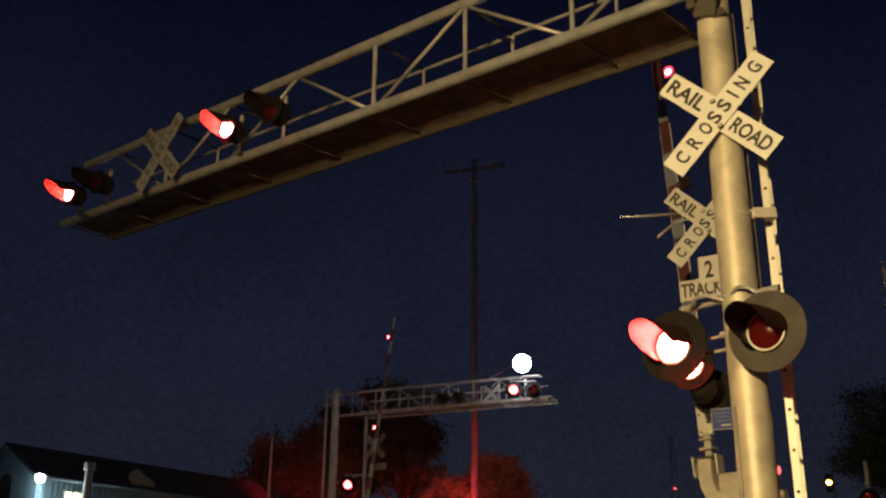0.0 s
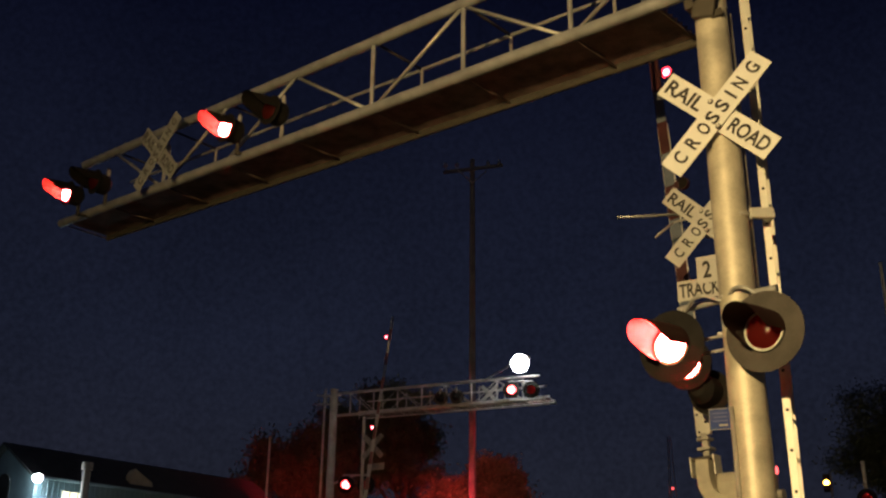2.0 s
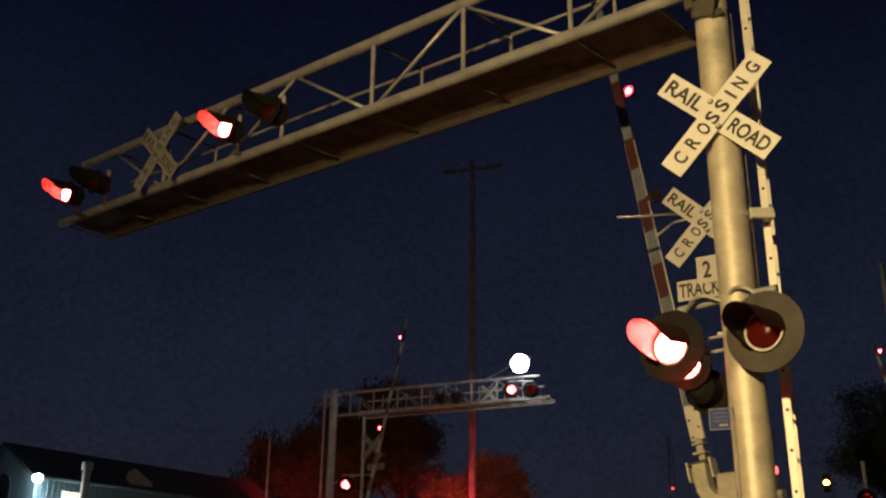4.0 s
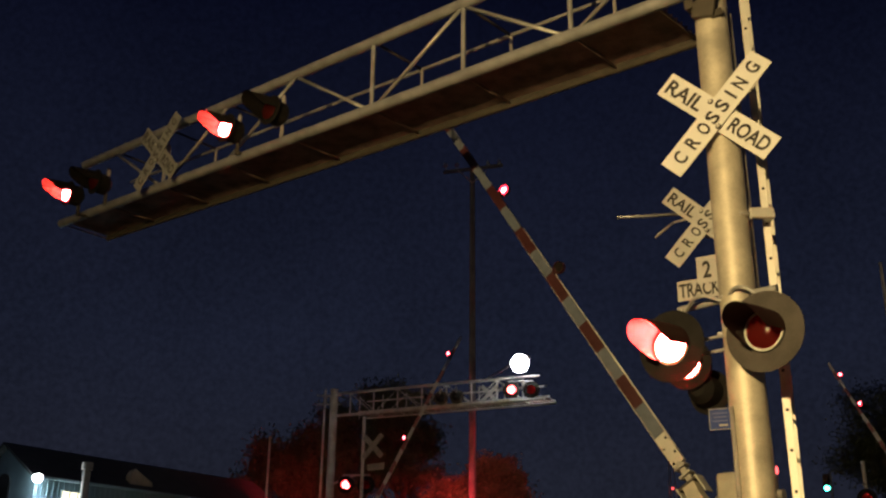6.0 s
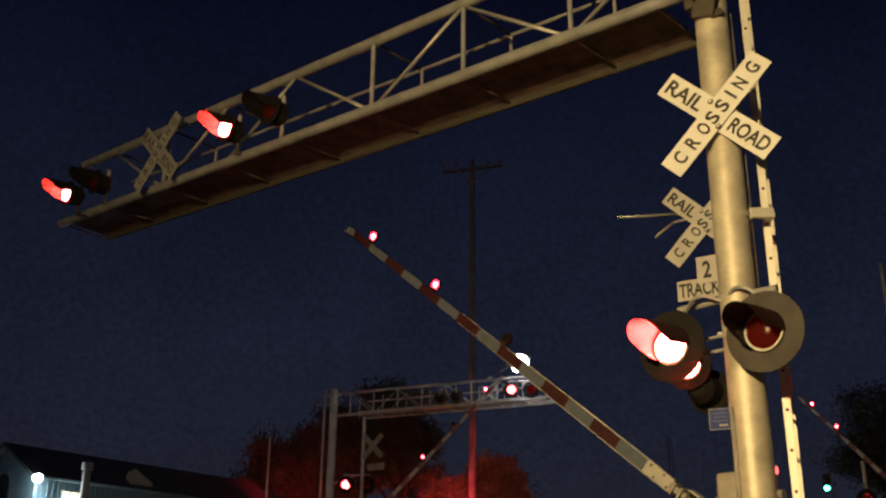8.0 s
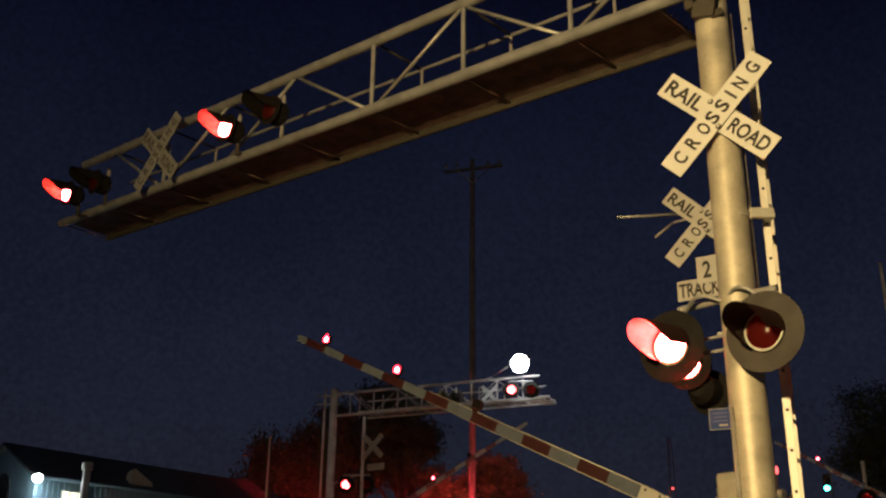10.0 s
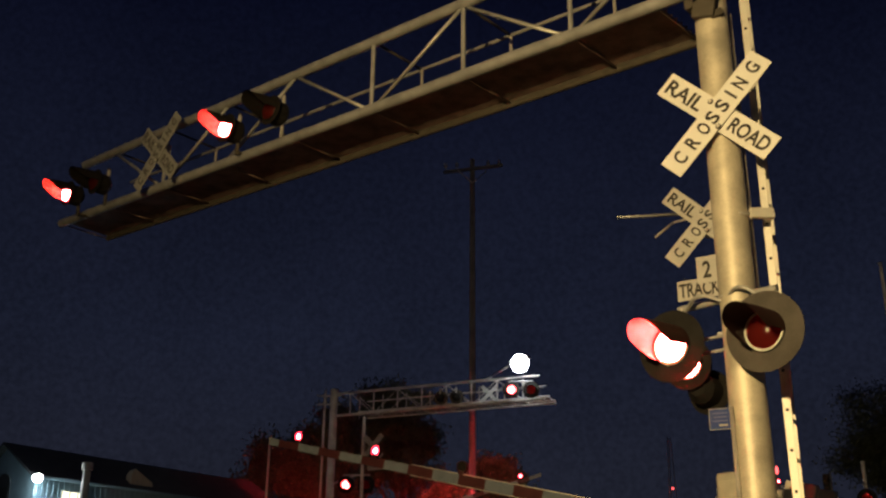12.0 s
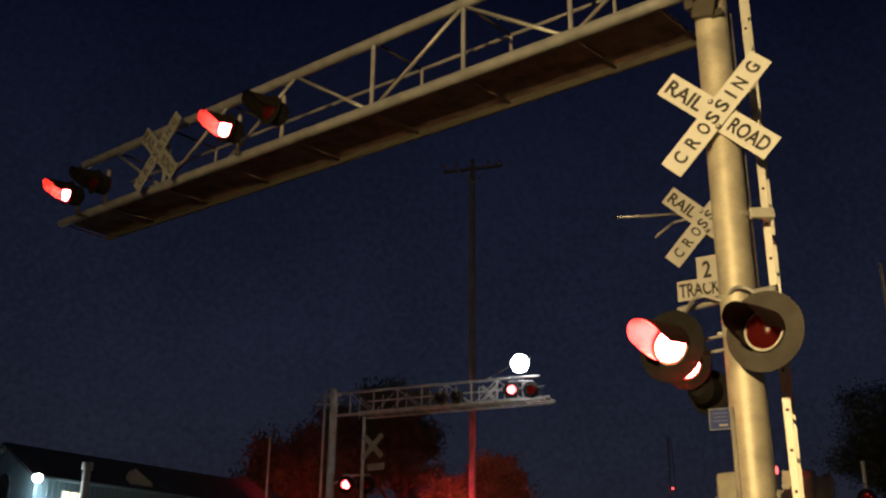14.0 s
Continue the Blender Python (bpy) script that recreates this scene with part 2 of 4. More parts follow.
def crossing_light(m, phase, label, disc=0.30, hood=0.36, lens=0.145, group="flashing crossing lights", far=False, lit_mat=None, disc_mat=None, hood_mat=None, ring_mat=None):
    light = thing("crossing_light", m, label, "signal light", group)
    bm = bmesh.new()
    ring_disc(bm, disc, lens + 0.012, 0.006)
    part("background_disc", bm, disc_mat or DISC_PAINT, light, "round dark background disc")
    bm = bmesh.new()
    ring_disc(bm, lens + 0.006, lens - 0.010, 0.014, y=-0.012)
    part("lens_ring", bm, ring_mat or (ALU if not far else BLACK_PAINT), light, "thin bare metal lens ring")
    # added ring that keeps the turned bulb's light inside the housing
    bm = bmesh.new()
    ring_disc(bm, lens + 0.016, lens - 0.020, 0.0135, y=0.001)
    part("leak_baffle", bm, BLACK_PAINT, light, "black ring added to block light leaking past the bulb")
    bm = bmesh.new()
    hood_mesh(bm, lens + 0.013, hood)
    part("hood", bm, hood_mat or HOOD_IN, light, "black sheet-metal visor", smooth=True)
    bm = bmesh.new()
    ring_disc(bm, lens + 0.014, lens + 0.006, 0.17, 24, 0.088)
    bmesh.ops.create_cone(bm, cap_ends=True, segments=24, radius1=lens + 0.012, radius2=lens * 0.6, depth=0.06, matrix=pose(0, 0.205, 0, -90, 0, 0))
    part("housing", bm, BLACK_PAINT, light, "black cast lamp housing")
    bm = bmesh.new()
    bmesh.ops.create_uvsphere(bm, u_segments=24, v_segments=12, radius=lens * 1.3)
    cut = lens * 1.3 * 0.64
    bmesh.ops.bisect_plane(bm, geom=bm.verts[:] + bm.edges[:] + bm.faces[:], plane_co=(0, -cut, 0), plane_no=(0, 1, 0), clear_outer=True)
    bmesh.ops.transform(bm, matrix=pose(0, cut - 0.008, 0), verts=bm.verts)
    part("lens", bm, GLASS_RED_FAR if far else GLASS_RED, light, "deep red glass lens", smooth=True)
    bulb_part(light, phase, lens * 0.82 if far else lens + 0.003, 0.012, lit_mat or LIT_RED)
    bm = bmesh.new()
    rod(bm, (0, 0.20, 0), (0, 0.20, disc + 0.06), 0.028, seg=10)
    part("mounting_stem", bm, STEEL_OLD, light)
    return light


def bulb_part(parent, phase, r, y, lit):
    """The bulb with its reflector: a lit face and a dark back; it turns about its own upright axis as the lamp flashes."""
    bm = bmesh.new()
    bmesh.ops.create_cone(bm, cap_ends=True, segments=28, radius1=r, radius2=r, depth=0.010, matrix=pose(0, 0, 0, 90, 0, 0))
    bm.faces.ensure_lookup_table()
    for f in bm.faces:
        f.material_index = 1 if f.calc_center_median().y < -0.004 else 0
    me_ob = part("bulb_reflector", bm, [REFLECTOR, lit], parent, "bulb and reflector that swing as the lamp flashes", pose(0, y, 0))
    ROTORS.append((me_ob, phase, y))
    return me_ob


def truss(mast, a, n, zb, zt, camber, panel, count, start, r_chord, r_web, width, uprights, fine=True, back=0.33):
    """A box truss of four chords from the mast along a, with webs and a walkway."""
    a, n, up = Vector(a), Vector(n), Vector((0, 0, 1))

    def node(k, z, w):
        return a * (start + k * panel) + up * (z + camber * k) + n * w
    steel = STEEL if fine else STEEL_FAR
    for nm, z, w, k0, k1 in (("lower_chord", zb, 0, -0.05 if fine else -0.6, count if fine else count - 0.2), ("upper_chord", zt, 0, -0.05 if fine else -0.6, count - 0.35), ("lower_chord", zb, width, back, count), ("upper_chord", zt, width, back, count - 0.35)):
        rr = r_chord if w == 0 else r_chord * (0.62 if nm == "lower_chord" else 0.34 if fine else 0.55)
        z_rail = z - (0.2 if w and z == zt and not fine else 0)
        # rear lower chord of the near truss: its shade is put into darker steel
        rod_part("handrail" if w and z == zt else nm, node(k0, z_rail, w), node(k1, z_rail, w), rr, (STEEL if z == zt else DARK_STEEL) if w and fine else steel, mast, 18 if fine else 10)
    for k in uprights:
        for w in (0, width):
            rod_part("upright", node(k, zb, w), node(k, zt, w), r_web * (0.75 if w else 1), STEEL_OLD if w and fine else steel, mast, 10)
    for k in range(count):
        for w in ((0,) if fine else (0, width)):
            lo, hi = (k, k + 1) if k % 2 != (fine and k > 4) else (k + 1, k)
            if k == count - 1:
                continue
            rod_part("diagonal_brace", node(lo + (0.06 if lo < hi else -0.06), zb + 0.03, w), node(hi, zt - 0.03, w), r_web * (0.85 if fine else 0.55), steel, mast, 8)
    for k in [back] + list(range(1, count + 1)):
        rod_part("cross_tube", node(k, zb, 0.02), node(k, zb, width - 0.02), r_web * 0.5, GRATING if fine else STEEL_FAR, mast, 8)
        if k < count and fine:
            rod_part("top_tie", node(k, zt, 0.02), node(k, zt, width - 0.02), r_web * 0.6, DARK_STEEL, mast, 8)
    # walkway grating: bars lengthwise on a thin tray
    bm = bmesh.new()
    p0, p1 = node(back, zb + 0.055, width / 2), node(count - 0.02, zb + 0.055, width / 2)
    d = p1 - p0
    side = n
    rot = Matrix((d.normalized(), side, d.normalized().cross(side))).transposed().to_4x4()
    base = Matrix.Translation((p0 + p1) / 2) @ rot
    for i in range(9 if fine else 4):
        y = (i / (8 if fine else 3) - 0.5) * (width - 0.10)
        box(bm, (d.length, 0.006, 0.034), base @ pose(0, y, 0.0))
    bars = int(d.length / (0.12 if fine else 0.3))
    for i in range(bars):
        x = ((i + 0.5) / bars - 0.5) * d.length
        box(bm, (0.008 if fine else 0.03, width - 0.10, 0.012), base @ pose(x, 0, 0.02))
    if fine:
        box(bm, (d.length, width - 0.11, 0.004), base @ pose(0, 0, 0.026))
    part("walkway_grating", bm, GRATING, mast, "dark stained steel walkway grating, reddened in colour for lamp light")
    for y in (-0.5, 0.5):
        bm = bmesh.new()
        box(bm, (d.length, 0.012, 0.07), base @ pose(0, y * (width - 0.08), 0.02))
        # near truss: rear edge is darker than the front, shade in its colour
        part("walkway_edge", bm, DARK_STEEL if fine and y > 0 else steel, mast)
    if fine:
        # slender wind braces under the walkway; bright clips added as glints on the far edge
        for k in range(1, count):
            rod_part("wind_brace", node(k, zb + 0.035, 0.05), node(k + 1, zb + 0.035, width - 0.05), r_web * 0.4, GRATING, mast, 6)
            c = node(k + 0.5, zb - 0.012, width + 0.02)
            box_part("glint_clip", (0.05, 0.03, 0.03), ALU, mast, Matrix.Translation(c) @ rot, 0.004, "bright clip added as a glint on the edge")


def mast_pole(name, x, y, z_top, r, label, fine=True):
    z0 = ground_z(y)
    mast = thing(name, pose(x, y, 0), label, "signal mast")
    bm = bmesh.new()
    rod(bm, (0, 0, z0 + 0.02), (0, 0, z_top), r, r * 0.97, 40 if fine else 16)
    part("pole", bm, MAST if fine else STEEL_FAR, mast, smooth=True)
    bm = bmesh.new()
    box(bm, (r * 4.2, r * 4.2, 0.04), pose(0, 0, z0 + 0.06), 0.006)
    part("base_plate", bm, STEEL_OLD, mast)
    bm = bmesh.new()
    box(bm, (r * 7, r * 7, 0.9), pose(0, 0, z0 - 0.40), 0.02)
    part("footing", bm, CONCRETE, mast, "square concrete footing")
    for sx in (-1, 1):
        for sy in (-1, 1):
            rod_part("anchor_bolt", (sx * r * 1.7, sy * r * 1.7, z0 + 0.04), (sx * r * 1.7, sy * r * 1.7, z0 + 0.16), 0.016, STEEL_OLD, mast, 8)
    rod_part("pole_cap", (0, 0, z_top), (0, 0, z_top + 0.03), r * 1.08, STEEL_OLD if fine else STEEL_FAR, mast, 24)
    return mast


def ladder(base, across, z0, z1, label, spacing=0.305, width=0.38, rail=(0.062, 0.02), fine=True):
    """Two rails with rungs between; across: the way from the near rail to the far one."""
    across = Vector(across).normalized()
    turn = math.degrees(math.atan2(across.y, across.x))
    lad = thing("ladder", Matrix.Translation(base) @ pose(0, 0, 0, 0, 0, turn), label, "ladder")
    steel = ALU if fine else STEEL_FAR
    for x in (0, width):
        box_part("rail", (rail[1], rail[0], z1 - z0), steel, lad, pose(x, 0, (z0 + z1) / 2), 0.003)
    z = z0 + 0.2
    while z < z1:
        bm = bmesh.new()
        rod(bm, (-0.012, 0, z), (width + 0.012, 0, z), 0.0135, seg=8)
        part("rung", bm, BLACK_PAINT if fine else STEEL_FAR, lad)
        z += spacing
    return lad


def swept(bm, pts, w, h):
    """A rectangular bar bent through the points, which lie in the local x-z plane."""
    rings = []
    for i, p in enumerate(pts):
        a, b = pts[max(i - 1, 0)], pts[min(i + 1, len(pts) - 1)]
        d = (b - a).normalized()
        side = Vector((-d.z, 0, d.x))
        rings.append([bm.verts.new(p + side * (sz * h / 2) + Vector((0, sy * w / 2, 0))) for sy, sz in ((-1, -1), (1, -1), (1, 1), (-1, 1))])
    for r0, r1 in zip(rings, rings[1:]):
        for k in range(4):
            bm.faces.new((r0[k], r0[(k + 1) % 4], r1[(k + 1) % 4], r1[k]))
    bm.faces.new(rings[0][::-1])
    bm.faces.new(rings[-1])


def gate_arm(name, m, scale, label, front=0, reach=(6.29, 4.75, 3.27), first_red=1.483, drop=0.0, phases=("on", "L", "R"), white=None, red=None):
    """An arm along local x, hung drop below its pivot shaft at the origin."""
    arm = thing(name, m, label, "crossing gate arm", "crossing gate arms")
    s, dz = scale, -drop

    def half(x):
        return 0.074 - 0.024 * (x / 6.7)
    root = first_red - 0.6096
    for k in range(15):
        x0, x1 = root + 0.4064 * k, min(root + 0.4064 * (k + 1), 6.98)
        if x0 >= 6.8:
            break
        bm = bmesh.new()
        h = half((x0 + x1) / 2)
        box(bm, ((x1 - x0) * s, 0.03 if k < 8 else 0.026, h * 2 * s), pose((x0 + x1) / 2 * s, 0 if k < 8 else 0.004, dz), 0.004)
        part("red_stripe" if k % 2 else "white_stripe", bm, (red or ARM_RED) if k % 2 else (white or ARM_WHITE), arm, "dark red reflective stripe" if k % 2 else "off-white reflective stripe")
    for zz in (-1, 1):
        bm = bmesh.new()
        rod(bm, (0.9 * s, 0.0, dz + zz * 0.073 * s), (4.3 * s, 0.0, dz + zz * 0.060 * s), 0.010, 0.009, 8)
        part("edge_tube", bm, ALU, arm, "bare aluminium edge tube", smooth=True)
    c = root - 0.185
    bm = bmesh.new()
    box(bm, (0.37 * s, 0.05, 0.150 * s), pose(c * s, 0, dz), 0.006)
    part("arm_root", bm, ALU, arm, "bright bare aluminium arm root")
    for i in range(4):
        x, z = (c - 0.15 + 0.09 * i) * s, dz + (0.045 if i % 2 else -0.04) * s
        rod_part("bolt", (x, 0.022, z), (x, 0.036, z), 0.012, BLACK_PAINT, arm, 8)
    x = c - 0.27
    bm = bmesh.new()
    box(bm, (0.31 * s, 0.055, 0.07 * s), pose((x - 0.045) * s, 0, dz), 0.01)
    box(bm, (0.03 * s, 0.13, 0.13 * s), pose((x + 0.045) * s, 0, dz), 0.006)
    box(bm, (0.03 * s, 0.15, 0.14 * s), pose((x - 0.055) * s, 0, dz), 0.006)
    part("break_away_joint", bm, STEEL_OLD, arm, "narrow dull steel break-away joint")
    # bent root bracket that carries the arm off the pivot shaft
    top = x - 0.16
    pts = [Vector((top, 0, dz * 1.10)), Vector((top * 0.72, 0, dz * 1.14)), Vector((top * 0.46, 0, dz * 1.12)), Vector((top * 0.24, 0, dz * 0.98)), Vector((top * 0.10, 0, dz * 0.70)), Vector((top * 0.04, 0, dz * 0.36)), Vector((0.0, 0, 0.05))]
    bm = bmesh.new()
    swept(bm, pts, 0.15, 0.14)
    bmesh.ops.bevel(bm, geom=[e for e in bm.edges if abs(e.verts[0].co.y - e.verts[1].co.y) < 1e-5 and e.calc_face_angle(0) > 1.2], offset=0.012, segments=2, affect="EDGES", profile=0.5)
    part("root_bracket", bm, CAST, arm, "pale cast curved bracket")
    for z in (-0.125, 0.125):
        box_part("bracket_flange", (0.20, 0.16, 0.016), ALU, arm, pose(top - 0.06, 0, dz * 1.1 + z), 0.004, "bright folded flange plate")
    box_part("bracket_cap", (0.03, 0.15, 0.24), DARK_STEEL, arm, pose(top + 0.012, 0, dz * 1.1), 0.004)
    for y in (-0.2, 0.2):
        box_part("counterweight_bar", (0.85, 0.025, 0.12), CAST, arm, pose(-0.36, y, 0.0), 0.008)
        box_part("counterweight", (0.30, 0.07, 0.44), CAST, arm, pose(-0.64, y * 1.15, 0.05), 0.012, "cast counterweight plate")
    for r, ph in zip(reach, phases):
        at = (r * s, 0, dz + half(r) * s + 0.085)
        lamp = box_part("arm_lamp", (0.075, 0.05, 0.05), ARM_RED, arm, pose(r * s, 0, dz + half(r) + 0.02), 0.008, "small red arm lamp")
        bm = bmesh.new()
        ring_disc(bm, 0.074, 0.069, 0.05, 20)
        part("lamp_rim", bm, ARM_RED, lamp, m=pose(*at))
        bm = bmesh.new()
        bmesh.ops.create_cone(bm, cap_ends=True, segments=20, radius1=0.067, radius2=0.067, depth=0.03, matrix=pose(0, 0, 0, 90, 0, 0))
        caps = [f for f in bm.faces if len(f.verts) > 4]
        for f in caps:
            dark = ph != "on" and f.calc_center_median().y < -0.01
            # glowing red lens rim, widened to include the halo round the bulb
            inner = bmesh.ops.inset_individual(bm, faces=[f], thickness=0.030)["faces"]
            for g in inner:
                g.material_index = 0 if dark else 2
            f.material_index = 0 if dark else 1
        b = part("bulb_reflector", bm, [DEEP_BLACK, LIT_ARM, LIT_LENS_HALO], lamp, "lit red bulb", pose(*at))
        if ph != "on":
            ROTORS.append((b, (front if ph == "L" else front + 180), at))
    return arm


def tree(x, y, height, spread, seed, label, leaves=5000, leaf=0.32):
    rnd = random.Random(seed)
    z0 = ground_z(y)
    t = thing("tree", pose(x, y, z0), label, "tree", "trees behind the crossing")
    bm = bmesh.new()
    rod(bm, (0, 0, -0.2), (0.1, 0, height * 0.35), 0.26, 0.18, 10)
    tips = []
    for i in range(11):
        a, e = i * 2.4 + rnd.random(), rnd.uniform(0.35, 1.2)
        s = Vector((0.1, 0, height * rnd.uniform(0.22, 0.36)))
        reach = spread * rnd.uniform(0.45, 0.85)
        p = s + Vector((math.cos(a) * reach, math.sin(a) * reach, height * rnd.uniform(0.15, 0.5) * math.sin(e) + 0.5))
        rod(bm, s, p, 0.10, 0.03, 6)
        tips.append(p)
        for _ in range(2):
            q = p + Vector((rnd.uniform(-1, 1), rnd.uniform(-1, 1), rnd.uniform(0.1, 1.2))) * spread * 0.33
            rod(bm, p, q, 0.035, 0.012, 5)
            tips.append(q)
    part("trunk", bm, BARK, t)
    for _ in range(26):
        a, rr = rnd.uniform(0, 6.28), spread * math.sqrt(rnd.random()) * 0.75
        tips.append(Vector((math.cos(a) * rr, math.sin(a) * rr, height * rnd.uniform(0.5, 0.93) - rr * 0.25)))
    verts, faces = [], []
    for i in range(leaves):
        c = rnd.choice(tips)
        g = spread * 0.155
        p = c + Vector((rnd.gauss(0, g), rnd.gauss(0, g), rnd.gauss(0, g * 0.75)))
        u = Vector((rnd.gauss(0, 1), rnd.gauss(0, 1), rnd.gauss(0, 1))).normalized()
        w = u.orthogonal().normalized()
        s = leaf * rnd.uniform(0.5, 1.2)
        k = len(verts)
        verts += [p - u * s, p + w * s * 0.45, p + u * s, p - w * s * 0.45]
        faces.append((k, k + 1, k + 2, k + 3))
    me = bpy.data.meshes.new("crown")
    me.from_pydata([tuple(v) for v in verts], [], faces)
    me.materials.append(LEAF)
    crown = new("crown", me)
    crown.parent = t
    return t


# ---- ground and road ----
def build_ground():
    ys = [-2000, -200, -40, -10, 0, 2, 5, 8, 11, 15, 20, 30, 40, 55, 75, 100, 200, 500, 1500, 4500]
    xs = [-2500, -300, -60, -20, 0, 20, 60, 300, 2500]
    verts = [(x, y, ground_z(y)) for y in ys for x in xs]
    nx = len(xs)
    faces = [(j * nx + i, j * nx + i + 1, (j + 1) * nx + i + 1, (j + 1) * nx + i) for j in range(len(ys) - 1) for i in range(nx - 1)]
    me = bpy.data.meshes.new("ground")
    me.from_pydata(verts, [], faces)
    me.materials.append(DIRT)
    tagged(new("ground", me), "bare gravel and dry grass ground by the crossing", "ground", kind="structure")
    # the road runs along n, under both arms
    bm = bmesh.new()
    a, n = Vector((-0.741, 0.671, 0)), Vector((0.6715, 0.741, 0))
    mid0 = Vector((2.3, 7.86, 0)) + a * 6.2
    rows = []
    for s in np.linspace(-40, 95, 70):
        c = mid0 + n * s
        row = []
        for w in (-5.4, -2.7, 0, 2.7, 5.4):
            p = c + a * w
            row.append(bm.verts.new((p.x, p.y, ground_z(p.y) + 0.03)))
        rows.append(row)
    for r0, r1 in zip(rows, rows[1:]):
        for i in range(4):
            bm.faces.new((r0[i], r0[i + 1], r1[i + 1], r1[i]))
    tagged(part("road", bm, ASPHALT), "dark asphalt road over the rail crossing", "road", kind="structure")


build_ground()

# ---- near cantilever signal ----
A, N = Vector((-0.741, 0.6715, 0)), Vector((0.6715, 0.741, 0))
near_mast = mast_pole("cantilever_signal_mast", 2.298, 7.860, 8.05, 0.143, "tall galvanized cantilever mast with truss arm over the road")
truss(near_mast, A, N, 6.79, 7.675, 0.0956, 1.378, 8, 0.084, 0.062, 0.026, 0.82, (1, 2, 3, 6))
for z in (7.62,):
    bm = bmesh.new()
    bmesh.ops.create_cone(bm, cap_ends=True, segments=32, radius1=0.150, radius2=0.150, depth=0.05, matrix=pose(0, 0, z))
    part("clamp_band", bm, DARK_STEEL, near_mast, "dark steel clamp band")
rod_part("arm_tie", (0, 0, 6.74), N * 0.80 + A * 0.5 + Vector((0, 0, 6.80)), 0.04, STEEL_OLD, near_mast)
bm = bmesh.new()
box(bm, (0.20, 0.07, 0.20), pose(-0.085, -0.125, 6.47, 0, 12, -34), 0.012)
box(bm, (0.11, 0.06, 0.07), pose(0.005, -0.145, 6.395, 0, -20, -10), 0.012)
box(bm, (0.16, 0.12, 0.16), pose(-0.14, -0.05, 6.58, 0, 0, -42), 0.012)
part("clamp_saddle", bm, DARK_STEEL, near_mast, "dark steel clamp saddle")
for z in (6.655, 6.785):
    rod_part("clamp_bolt", (-0.19, -0.16, z - 0.12), (-0.21, -0.18, z - 0.12), 0.016, ALU, near_mast, 8)
rod_part("conduit", (-0.145, -0.06, 0.9), (-0.145, -0.06, 3.02), 0.018, STEEL_OLD, near_mast, 8)
rod_part("conduit", (0.17, 0.02, 3.6), (0.17, 0.02, 6.5), 0.013, STEEL_OLD, near_mast, 8)
# light bracket across the mast
R_LAMP = Vector((2.348, 7.45, 3.50))
L_LAMP = R_LAMP + A * 0.77 + Vector((0, 0, 0.03))
bar = thing("light_crossarm", pose(0, 0, 0), "galvanized pipe crossarm carrying two flashing lights", "bracket")
mid = (R_LAMP + L_LAMP) / 2 + N * 0.22 + Vector((0, 0, 0.37))
rod_part("pipe", mid - A * 0.42, mid + A * 0.42, 0.028, STEEL, bar)
rod_part("stay", mid, Vector((2.298, 7.86, mid.z)), 0.045, STEEL, bar)
rod_part("clamp", mid - A * 0.05, mid + A * 0.05, 0.05, STEEL_OLD, bar)
rod_part("clamp_bolt", mid - N * 0.09, mid + N * 0.05, 0.016, STEEL_OLD, bar, 8)
rod_part("conduit", mid + A * 0.1 - Vector((0, 0, 0.26)), Vector((2.298, 7.86, mid.z - 0.26)), 0.014, STEEL, bar)
for side_lamp, out in ((R_LAMP, -1), (L_LAMP, 1)):
    cu = bpy.data.curves.new("wire", "CURVE")
    cu.dimensions, cu.bevel_depth, cu.bevel_resolution, cu.resolution_u = "3D", 0.016, 3, 10
    sp = cu.splines.new("BEZIER")
    knots = [mid + A * (0.02 * out) - N * 0.05 + Vector((0, 0, -0.02)), mid + A * (0.17 * out) - N * 0.12 + Vector((0, 0, 0.03)), side_lamp + N * 0.16 + A * (-0.05 * out) + Vector((0, 0, 0.30))]
    sp.bezier_points.add(2)
    for bp, k in zip(sp.bezier_points, knots):
        bp.co, bp.handle_left_type, bp.handle_right_type = k, "AUTO", "AUTO"
    tmp = new("wire", cu)
    bpy.context.view_layer.update()
    me = bpy.data.meshes.new_from_object(tmp.evaluated_get(bpy.context.evaluated_depsgraph_get()))
    bpy.data.objects.remove(tmp)
    me.materials.clear()
    me.materials.append(STEEL)
    hose = new("flexible_conduit", me)
    hose.parent = bar
    tagged(hose, "curved grey cable conduit")
for dz, a0 in ((-0.30, 0.33), (-0.41, 0.22)):
    rod_part("brace_rod", Vector((2.298, 7.86, mid.z + dz)) - N * 0.10 + A * 0.10, Vector((2.298, 7.86, mid.z + dz)) - N * 0.10 + A * (0.10 + a0), 0.013, STEEL, bar, 8)
FACE = -42.2


def facing(p, rz=FACE, rx=0.0):
    return Matrix.Translation(p) @ pose(0, 0, 0, rx, 0, rz)


crossing_light(facing(R_LAMP), "R", "large round flashing crossing light in front of the mast", 0.305, 0.46, lit_mat=LIT_RED_NEAR)
# disc painted blacker than its twin, standing for the shade on it
crossing_light(facing(L_LAMP), "L", "round flashing crossing light beside the mast", 0.285, 0.50, disc_mat=BLACK_PAINT)
crossbuck(pose(2.212, 7.677, 5.405, 0, 0, -31.6), "white crossed boards lettered in black, fixed to the mast", size=0.955)
